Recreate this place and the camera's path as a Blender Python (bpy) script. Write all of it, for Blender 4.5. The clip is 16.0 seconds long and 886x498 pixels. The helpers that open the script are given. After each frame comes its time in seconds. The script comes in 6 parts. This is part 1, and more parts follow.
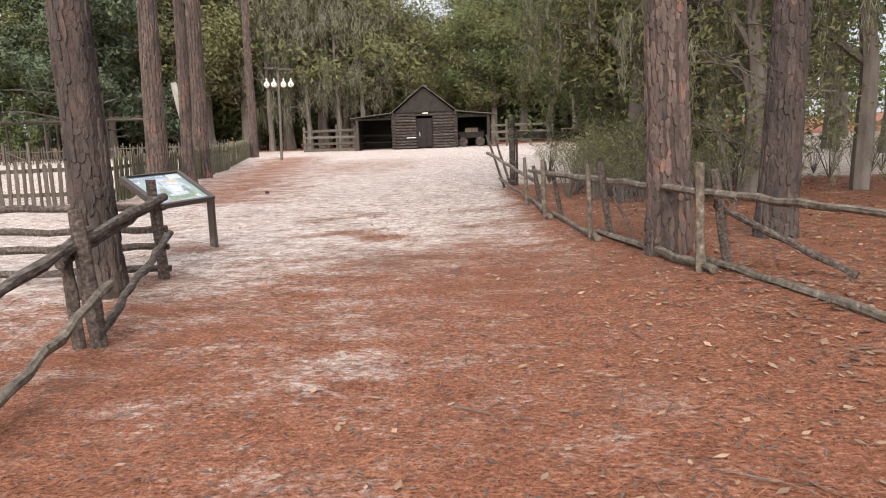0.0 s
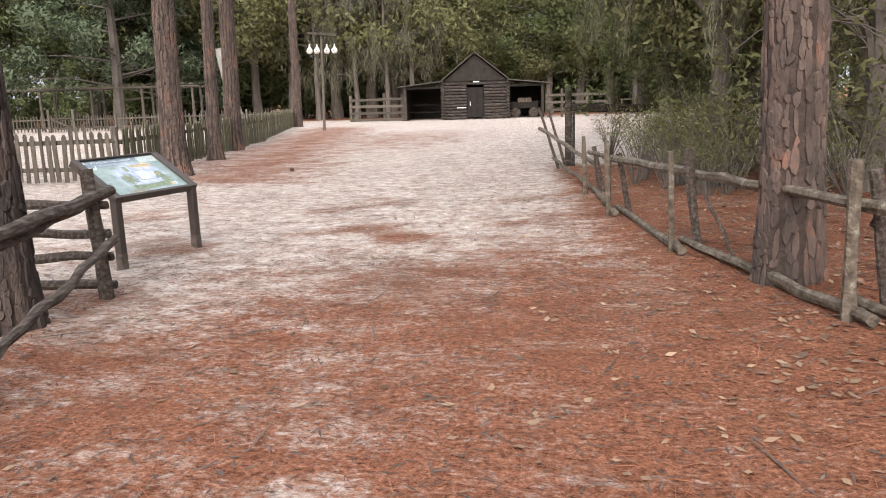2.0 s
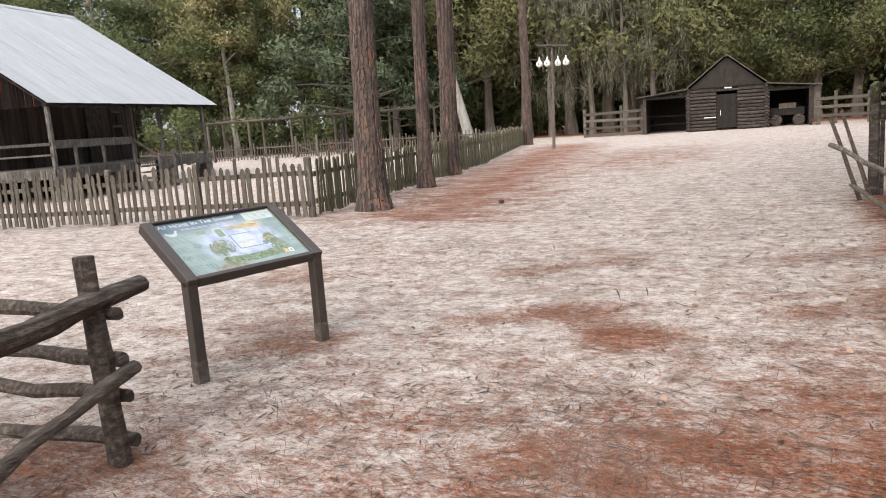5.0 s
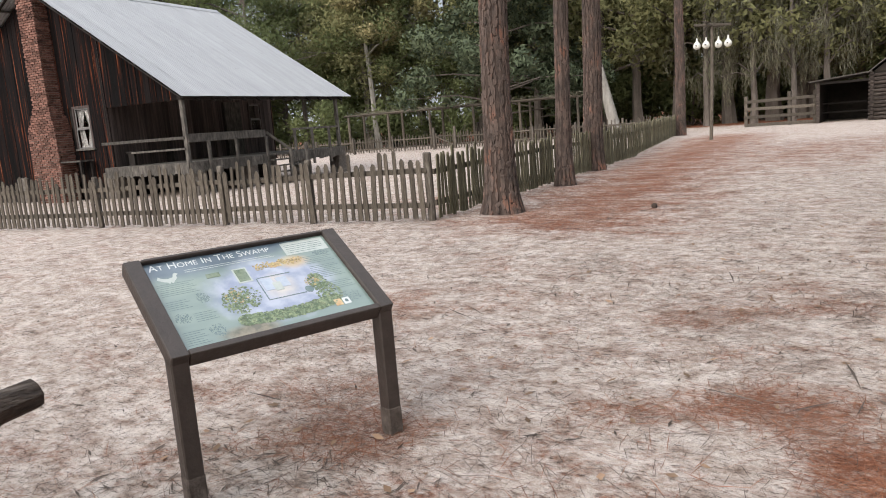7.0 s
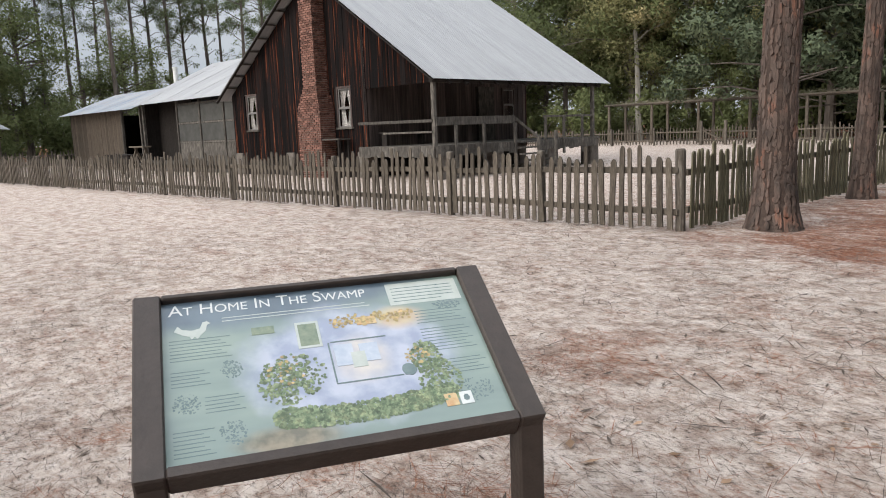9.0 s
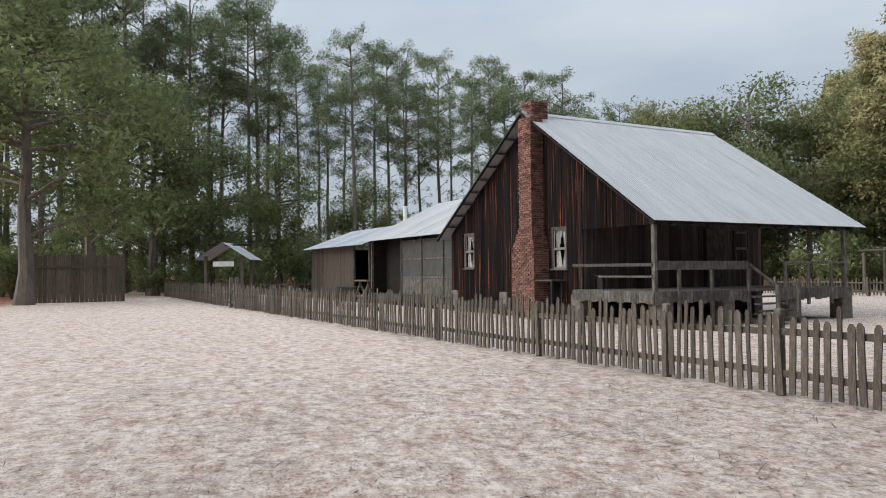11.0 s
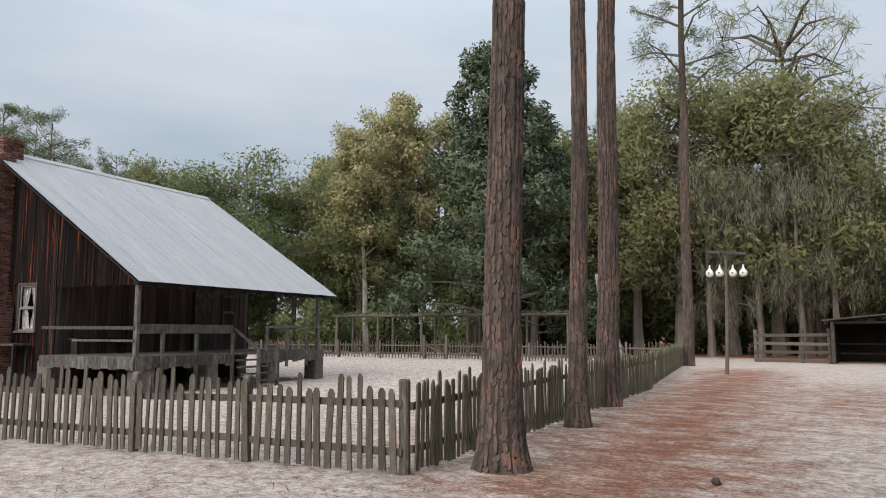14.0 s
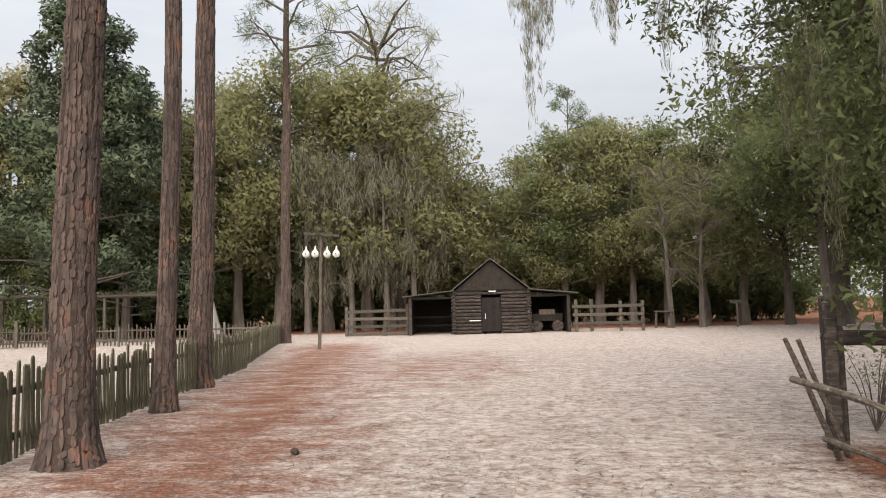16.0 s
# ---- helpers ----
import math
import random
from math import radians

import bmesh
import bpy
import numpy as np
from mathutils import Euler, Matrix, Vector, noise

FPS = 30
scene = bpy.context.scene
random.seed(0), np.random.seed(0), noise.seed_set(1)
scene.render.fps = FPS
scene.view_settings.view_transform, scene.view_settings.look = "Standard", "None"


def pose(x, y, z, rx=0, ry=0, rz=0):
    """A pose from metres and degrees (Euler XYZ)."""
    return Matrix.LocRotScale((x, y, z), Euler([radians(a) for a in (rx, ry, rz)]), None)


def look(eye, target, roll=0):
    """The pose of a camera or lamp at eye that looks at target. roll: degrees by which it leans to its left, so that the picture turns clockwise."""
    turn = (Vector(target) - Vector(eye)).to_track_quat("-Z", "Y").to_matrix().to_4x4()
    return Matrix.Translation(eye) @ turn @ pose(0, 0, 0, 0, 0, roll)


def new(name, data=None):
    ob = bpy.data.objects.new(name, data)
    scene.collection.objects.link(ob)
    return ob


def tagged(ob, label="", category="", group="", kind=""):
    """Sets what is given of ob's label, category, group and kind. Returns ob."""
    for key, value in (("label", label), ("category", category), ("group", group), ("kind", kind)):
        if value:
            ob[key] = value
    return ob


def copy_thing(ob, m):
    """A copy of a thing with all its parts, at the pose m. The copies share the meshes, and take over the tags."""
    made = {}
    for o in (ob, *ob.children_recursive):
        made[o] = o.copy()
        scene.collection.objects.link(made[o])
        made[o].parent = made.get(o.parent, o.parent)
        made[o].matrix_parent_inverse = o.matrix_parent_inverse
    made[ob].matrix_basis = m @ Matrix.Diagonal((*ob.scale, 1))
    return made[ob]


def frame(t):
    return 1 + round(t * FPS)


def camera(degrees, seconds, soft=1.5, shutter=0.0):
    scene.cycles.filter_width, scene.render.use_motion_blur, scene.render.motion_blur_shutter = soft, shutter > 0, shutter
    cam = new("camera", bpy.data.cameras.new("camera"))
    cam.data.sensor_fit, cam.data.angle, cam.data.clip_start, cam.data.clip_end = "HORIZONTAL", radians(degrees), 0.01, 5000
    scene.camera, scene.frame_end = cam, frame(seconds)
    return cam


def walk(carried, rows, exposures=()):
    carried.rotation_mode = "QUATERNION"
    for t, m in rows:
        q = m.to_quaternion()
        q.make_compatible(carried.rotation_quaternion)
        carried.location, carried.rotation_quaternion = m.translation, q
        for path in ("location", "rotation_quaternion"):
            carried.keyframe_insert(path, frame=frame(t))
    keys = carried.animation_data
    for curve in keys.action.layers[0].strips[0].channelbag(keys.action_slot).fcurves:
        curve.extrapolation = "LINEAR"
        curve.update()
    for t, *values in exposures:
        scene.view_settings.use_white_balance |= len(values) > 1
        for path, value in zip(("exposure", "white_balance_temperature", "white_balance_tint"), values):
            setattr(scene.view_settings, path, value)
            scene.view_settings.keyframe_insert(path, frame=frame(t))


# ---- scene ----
cam = camera(61.4, 16.0, soft=1.0)
PATH = [
    (0, (0.809, 0.293, 1.407), (0.594, 2.256, 1.085), -2.1),
    (0.5, (0.767, 0.811, 1.376), (0.507, 2.762, 1.02), -1.5),
    (1, (0.76, 1.326, 1.39), (0.532, 3.274, 0.997), -2.3),
    (1.5, (0.793, 1.829, 1.403), (0.454, 3.757, 0.994), -1.7),
    (2, (0.755, 2.318, 1.442), (0.404, 4.247, 1.045), -1.7),
    (2.5, (0.738, 2.791, 1.423), (0.343, 4.722, 1.085), -2.6),
    (3, (0.706, 3.266, 1.425), (0.142, 5.155, 1.084), -2.3),
    (3.5, (0.614, 3.742, 1.455), (0.024, 5.619, 1.095), -3.6),
    (4, (0.539, 4.205, 1.455), (-0.189, 6.037, 1.115), -4.6),
    (4.2, (0.499, 4.402, 1.476), (-0.301, 6.204, 1.145), -4.4),
    (6.5, (-0.51, 6.45, 1.465), (-1.619, 8.08, 1.126), -5.2),
    (7, (-0.652, 6.833, 1.46), (-1.905, 8.358, 1.136), -4.6),
    (7.5, (-0.838, 7.173, 1.431), (-2.146, 8.646, 1.085), -3.2),
    (8, (-1.055, 7.509, 1.451), (-2.415, 8.926, 1.076), -3.2),
    (8.5, (-1.249, 7.842, 1.454), (-2.801, 9.052, 1.1), -2.8),
    (9, (-1.518, 8.107, 1.425), (-3.207, 9.131, 1.112), -2.2),
    (9.5, (-1.697, 8.348, 1.486), (-3.473, 9.24, 1.254), -2.5),
    (10, (-1.947, 8.568, 1.488), (-3.848, 9.18, 1.377), -1.9),
    (12.3, (-2.626, 9.033, 1.65), (-4.512, 9.646, 1.909), 0.7),
    (12.5, (-2.595, 9.061, 1.642), (-4.437, 9.791, 1.908), 0.6),
    (13, (-2.56, 9.098, 1.644), (-4.264, 10.114, 1.897), 0.6),
    (13.5, (-2.514, 9.167, 1.636), (-4.007, 10.476, 1.87), 0.4),
    (14, (-2.453, 9.199, 1.622), (-3.68, 10.763, 1.843), 0.0),
    (14.5, (-2.384, 9.194, 1.639), (-3.375, 10.919, 1.842), -0.3),
    (15, (-2.337, 9.209, 1.635), (-3.07, 11.061, 1.813), -0.6),
    (15.5, (-2.3, 9.201, 1.623), (-2.798, 11.131, 1.781), -1.1),
    (16, (-2.283, 9.265, 1.61), (-2.571, 11.238, 1.764), -1.5),
]
walk(cam, [(t, look(eye, target, roll)) for t, eye, target, roll in PATH],
     exposures=[(0, 1.36, 6650, 14), (4, 1.30, 6550, 12), (7, 0.93, 6600, 12), (9, 0.86, 6600, 11), (10, 0.80, 6450, 10), (12.5, 0.68, 6330, 9), (13.5, 0.70, 6350, 9), (14.5, 0.77, 6500, 10), (16, 1.05, 6950, 13)])

# ---- world and light ----
world = bpy.data.worlds.new("overcast_world")
scene.world = world
world.use_nodes = True
wn, wl = world.node_tree.nodes, world.node_tree.links
wn.clear()
w_out = wn.new("ShaderNodeOutputWorld")
w_bg = wn.new("ShaderNodeBackground")
w_sky = wn.new("ShaderNodeTexSky")
w_sky.sky_type = "NISHITA"
w_sky.sun_disc = False
w_sky.sun_elevation = radians(42)
w_sky.sun_rotation = radians(150)
w_cloud = wn.new("ShaderNodeTexNoise")
w_cloud.inputs["Scale"].default_value = 2.2
w_cloud.inputs["Detail"].default_value = 5
w_map = wn.new("ShaderNodeMapping")
w_map.inputs["Scale"].default_value = (1, 1, 4.0)
w_co = wn.new("ShaderNodeTexCoord")
w_ramp = wn.new("ShaderNodeValToRGB")
w_ramp.color_ramp.elements[0].position, w_ramp.color_ramp.elements[0].color = 0.3, (5.9, 6.7, 7.7, 1)
w_ramp.color_ramp.elements[1].position, w_ramp.color_ramp.elements[1].color = 0.7, (8.2, 8.7, 9.2, 1)
w_mix = wn.new("ShaderNodeMix")
w_mix.data_type = "RGBA"
w_mix.inputs[0].default_value = 0.88
wl.new(w_co.outputs["Generated"], w_map.inputs["Vector"])
wl.new(w_map.outputs["Vector"], w_cloud.inputs["Vector"])
wl.new(w_cloud.outputs["Fac"], w_ramp.inputs["Fac"])
wl.new(w_sky.outputs["Color"], w_mix.inputs[6])
wl.new(w_ramp.outputs["Color"], w_mix.inputs[7])
wl.new(w_mix.outputs[2], w_bg.inputs["Color"])
# an overcast sky is brightest overhead
w_sep = wn.new("ShaderNodeSeparateXYZ")
w_up = wn.new("ShaderNodeMapRange")
w_up.inputs["From Min"].default_value, w_up.inputs["From Max"].default_value = 0.0, 1.0
w_up.inputs["To Min"].default_value, w_up.inputs["To Max"].default_value = 0.043, 0.165
wl.new(w_co.outputs["Generated"], w_sep.inputs["Vector"])
w_sq = wn.new("ShaderNodeMath")
w_sq.operation = "POWER"
w_sq.inputs[1].default_value = 2.0
w_sq.use_clamp = True
wl.new(w_sep.outputs["Z"], w_sq.inputs[0])
wl.new(w_sq.outputs[0], w_up.inputs["Value"])
wl.new(w_up.outputs["Result"], w_bg.inputs["Strength"])
wl.new(w_bg.outputs["Background"], w_out.inputs["Surface"])

sun = new("sun", bpy.data.lights.new("sun", "SUN"))
sun.data.energy = 2.2
sun.data.angle = radians(50)
sun.data.color = (1.0, 0.96, 0.9)
sun.matrix_world = look((-6, -60, 46), (-8, 20, 0))


# ---- materials ----
def material(name, colours, scale=8.0, rough=0.85, bump=0.2, stretch=(1, 1, 1), detail=6, metal=0.0, island=0.0, per_object=0.0, spread=(0.3, 0.7), fine=0.0, translucent=0.0):
    """A noise-driven surface: colours blend along a ramp, with a finer grain in the relief."""
    m = bpy.data.materials.new(name)
    m.use_nodes = True
    n, l = m.node_tree.nodes, m.node_tree.links
    b = n["Principled BSDF"]
    co = n.new("ShaderNodeTexCoord")
    mp = n.new("ShaderNodeMapping")
    mp.inputs["Scale"].default_value = stretch
    l.new(co.outputs["Object"], mp.inputs["Vector"])
    no = n.new("ShaderNodeTexNoise")
    no.inputs["Scale"].default_value = scale
    no.inputs["Detail"].default_value = detail
    no.inputs["Roughness"].default_value = 0.65
    l.new(mp.outputs["Vector"], no.inputs["Vector"])
    ramp = n.new("ShaderNodeValToRGB")
    els = ramp.color_ramp.elements
    while len(els) < len(colours):
        els.new(0.5)
    for i, c in enumerate(colours):
        els[i].position = spread[0] + (spread[1] - spread[0]) * i / max(1, len(colours) - 1)
        els[i].color = (*c, 1)
    l.new(no.outputs["Fac"], ramp.inputs["Fac"])
    col = ramp.outputs["Color"]
    if island or per_object:
        src = n.new("ShaderNodeNewGeometry").outputs["Random Per Island"] if island else n.new("ShaderNodeObjectInfo").outputs["Random"]
        amt = island or per_object
        mr = n.new("ShaderNodeMapRange")
        mr.inputs["To Min"].default_value, mr.inputs["To Max"].default_value = 1 - amt, 1 + amt
        l.new(src, mr.inputs["Value"])
        hs = n.new("ShaderNodeHueSaturation")
        l.new(mr.outputs["Result"], hs.inputs["Value"])
        l.new(col, hs.inputs["Color"])
        col = hs.outputs["Color"]
    l.new(col, b.inputs["Base Color"])
    b.inputs["Roughness"].default_value = rough
    b.inputs["Metallic"].default_value = metal
    if rough > 0.6:
        b.inputs["Specular IOR Level"].default_value = 0.25
    if bump:
        n2 = n.new("ShaderNodeTexNoise")
        n2.inputs["Scale"].default_value = fine or scale * 4
        n2.inputs["Detail"].default_value = 4
        l.new(mp.outputs["Vector"], n2.inputs["Vector"])
        bp = n.new("ShaderNodeBump")
        bp.inputs["Strength"].default_value = bump
        bp.inputs["Distance"].default_value = 0.02
        l.new(n2.outputs["Fac"], bp.inputs["Height"])
        l.new(bp.outputs["Normal"], b.inputs["Normal"])
    if translucent:
        tr = n.new("ShaderNodeBsdfTranslucent")
        l.new(col, tr.inputs["Color"])
        mx = n.new("ShaderNodeMixShader")
        mx.inputs["Fac"].default_value = translucent
        l.new(b.outputs["BSDF"], mx.inputs[1])
        l.new(tr.outputs["BSDF"], mx.inputs[2])
        l.new(mx.outputs["Shader"], n["Material Output"].inputs["Surface"])
    return m


M = {}
M["picket"] = material("weathered_picket", [(0.05, 0.041, 0.032), (0.092, 0.077, 0.061), (0.155, 0.133, 0.108)], 5, 0.9, 0.5, (6, 6, 1), per_object=0.3)
M["mossy_picket"] = material("mossy_picket", [(0.06, 0.054, 0.033), (0.11, 0.10, 0.064), (0.175, 0.158, 0.108)], 5, 0.9, 0.5, (6, 6, 1), per_object=0.3)
M["post"] = material("weathered_post", [(0.05, 0.042, 0.035), (0.10, 0.085, 0.07), (0.18, 0.16, 0.135)], 5, 0.9, 0.5, (5, 5, 1), per_object=0.2)
M["rail"] = material("lichen_rail", [(0.045, 0.036, 0.028), (0.105, 0.083, 0.062), (0.17, 0.14, 0.108), (0.40, 0.39, 0.33)], 7, 0.92, 0.7, (2, 2, 2), spread=(0.3, 0.76), detail=9)
M["old_rail"] = material("dark_split_rail", [(0.03, 0.023, 0.019), (0.085, 0.065, 0.053), (0.20, 0.165, 0.14)], 7, 0.9, 0.9, (5, 0.8, 5), detail=9)
M["board"] = material("stained_board", [(0.005, 0.0045, 0.0045), (0.007, 0.0055, 0.0055), (0.013, 0.007, 0.006), (0.10, 0.026, 0.011), (0.28, 0.115, 0.06)], 1.5, 0.92, 0.4, (9, 9, 0.22), per_object=0.55, spread=(0.43, 0.70), detail=8)
M["board"].node_tree.nodes["Principled BSDF"].inputs["Specular IOR Level"].default_value = 0.1
# Colour lightened to lift the porch wall out of the porch's shade.
M["porch_wall"] = material("smoked_porch_board", [(0.036, 0.028, 0.027), (0.070, 0.054, 0.050), (0.12, 0.090, 0.080)], 2.4, 0.9, 0.4, (6, 6, 0.25), per_object=0.35)
M["porch"] = material("grey_porch_wood", [(0.04, 0.035, 0.032), (0.085, 0.077, 0.068), (0.16, 0.145, 0.125)], 4, 0.9, 0.4, (3, 3, 1), per_object=0.3)
M["log"] = material("dark_log", [(0.018, 0.014, 0.012), (0.045, 0.035, 0.03), (0.12, 0.10, 0.085)], 4, 0.9, 0.6, (1, 5, 5), per_object=0.25)
# Near-black wood; under the house it also stands in for shade.
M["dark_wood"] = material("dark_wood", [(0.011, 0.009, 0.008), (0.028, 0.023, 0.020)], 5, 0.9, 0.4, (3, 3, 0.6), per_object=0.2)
M["shed_wood"] = material("brown_shed_wood", [(0.06, 0.045, 0.034), (0.14, 0.115, 0.09)], 4, 0.9, 0.4, (4, 4, 0.5), per_object=0.25)
M["tin"] = material("weathered_tin", [(0.27, 0.27, 0.275), (0.325, 0.325, 0.328), (0.385, 0.385, 0.385)], 1.1, 0.6, 0.15, (6.0, 0.35, 1), metal=0.1, per_object=0.05, spread=(0.25, 0.8))
M["wing_tin"] = material("wing_tin", [(0.27, 0.27, 0.275), (0.33, 0.33, 0.332), (0.40, 0.40, 0.395)], 1.1, 0.6, 0.15, (0.35, 6.0, 1), metal=0.1, per_object=0.06, spread=(0.25, 0.8))
M["shed_tin"] = material("rust_stained_tin", [(0.17, 0.21, 0.27), (0.30, 0.33, 0.37), (0.36, 0.36, 0.36), (0.24, 0.13, 0.08)], 0.9, 0.6, 0.15, (0.4, 3.0, 1), metal=0.1, per_object=0.15, spread=(0.3, 0.72))
M["brick"] = material("old_brick", [(0.09, 0.044, 0.035), (0.165, 0.082, 0.062), (0.31, 0.225, 0.185)], 9, 0.9, 0.5, per_object=0.5, spread=(0.25, 0.85))
M["brick_many"] = material("old_bricks", [(0.09, 0.044, 0.035), (0.165, 0.082, 0.062), (0.31, 0.225, 0.185)], 9, 0.9, 0.5, island=0.5, spread=(0.25, 0.85))
M["mortar"] = material("mortar", [(0.34, 0.29, 0.25), (0.55, 0.49, 0.43)], 14, 0.95, 0.4)
M["bark"] = material("pine_bark", [(0.045, 0.036, 0.032), (0.082, 0.062, 0.053), (0.115, 0.082, 0.068), (0.20, 0.098, 0.068)], 5, 0.95, 1.0, (1, 1, 0.4), island=0.20, spread=(0.34, 0.68), fine=46, detail=9)
M["dark_bark"] = material("dark_pine_bark", [(0.030, 0.025, 0.023), (0.055, 0.043, 0.038), (0.08, 0.060, 0.051), (0.15, 0.075, 0.053)], 5, 0.95, 1.0, (1, 1, 0.4), island=0.22, spread=(0.34, 0.74), fine=46, detail=9)
M["bark_core"] = material("bark_furrow", [(0.034, 0.025, 0.021), (0.08, 0.057, 0.047)], 9, 0.95, 0.8)
M["trunk"] = material("far_trunk", [(0.075, 0.062, 0.052), (0.17, 0.145, 0.125)], 4, 0.95, 0.6, (1, 1, 0.3))
M["pale_trunk"] = material("pale_trunk", [(0.17, 0.155, 0.135), (0.33, 0.31, 0.28)], 4, 0.95, 0.5, (1, 1, 0.3))
# Leaf colours are brighter than real leaves, in place of woodland haze.
M["pine_leaf"] = material("pine_foliage", [(0.115, 0.15, 0.075), (0.18, 0.215, 0.105)], 0.4, 0.8, 0, island=0.18, translucent=0.45)
M["oak_leaf"] = material("oak_foliage", [(0.125, 0.155, 0.068), (0.215, 0.235, 0.10)], 0.35, 0.8, 0, island=0.18, translucent=0.5)
M["olive_leaf"] = material("olive_foliage", [(0.18, 0.185, 0.085), (0.29, 0.275, 0.13)], 0.35, 0.85, 0, island=0.18, translucent=0.5)
M["gold_leaf"] = material("autumn_cypress_foliage", [(0.25, 0.26, 0.13), (0.46, 0.38, 0.20)], 0.5, 0.85, 0, island=0.3, translucent=0.45)
M["dark_leaf"] = material("magnolia_leaf", [(0.07, 0.095, 0.055), (0.125, 0.15, 0.085)], 0.8, 0.68, 0, island=0.30, translucent=0.2)
M["moss"] = material("hanging_moss", [(0.17, 0.165, 0.11), (0.30, 0.285, 0.20)], 0.8, 0.95, 0, island=0.25, translucent=0.3)
M["twig"] = material("bare_twig", [(0.12, 0.115, 0.08), (0.24, 0.22, 0.155)], 3, 0.95, 0.2)
M["brown_leaf"] = material("fallen_leaf", [(0.17, 0.10, 0.06), (0.40, 0.27, 0.18)], 3, 0.8, 0, island=0.45, translucent=0.2)
M["dark_litter"] = material("old_fallen_leaf", [(0.07, 0.042, 0.028), (0.20, 0.125, 0.085)], 3, 0.85, 0, island=0.45)
M["needle"] = material("pine_needle", [(0.17, 0.062, 0.033), (0.33, 0.14, 0.075)], 2, 0.8, 0, island=0.4)
M["stick"] = material("fallen_stick", [(0.06, 0.045, 0.037), (0.15, 0.115, 0.095)], 8, 0.9, 0.3, island=0.3)
M["white"] = material("white_paint", [(0.62, 0.61, 0.57), (0.78, 0.77, 0.74)], 6, 0.6, 0.1)
M["sign_frame"] = material("brown_painted_frame", [(0.036, 0.026, 0.021), (0.055, 0.040, 0.033)], 14, 0.55, 0.15)
M["worn_frame"] = material("worn_leg_foot", [(0.05, 0.038, 0.032), (0.16, 0.13, 0.11)], 14, 0.9, 0.4)
M["curtain"] = material("white_curtain", [(0.26, 0.25, 0.24), (0.45, 0.43, 0.42)], 4, 0.9, 0.3, (6, 6, 0.5))
M["sash"] = material("faded_sash_paint", [(0.11, 0.105, 0.10), (0.20, 0.19, 0.18)], 8, 0.8, 0.2)
# Dark gable boards; on the inner sheets it paints in the barn's shade.
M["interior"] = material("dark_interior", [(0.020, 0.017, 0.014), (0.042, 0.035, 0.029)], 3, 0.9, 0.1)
M["screen"] = material("insect_screen", [(0.045, 0.045, 0.042), (0.075, 0.075, 0.07)], 3, 0.7, 0.1)
M["stone"] = material("pier_stone", [(0.08, 0.068, 0.06), (0.17, 0.15, 0.13)], 6, 0.95, 0.5)
M["cone"] = material("pine_cone", [(0.03, 0.02, 0.015), (0.08, 0.055, 0.04)], 30, 0.9, 0.5)
M["gourd"] = material("white_gourd", [(0.62, 0.62, 0.55), (0.80, 0.79, 0.73)], 8, 0.5, 0.1)
M["black"] = material("black_paint", [(0.012, 0.012, 0.012), (0.025, 0.024, 0.023)], 9, 0.6, 0.1)

glass = bpy.data.materials.new("window_glass")
glass.use_nodes = True
gb = glass.node_tree.nodes["Principled BSDF"]
gb.inputs["Transmission Weight"].default_value = 1.0
gb.inputs["Roughness"].default_value = 0.05
gb.inputs["IOR"].default_value = 1.3
M["glass"] = glass


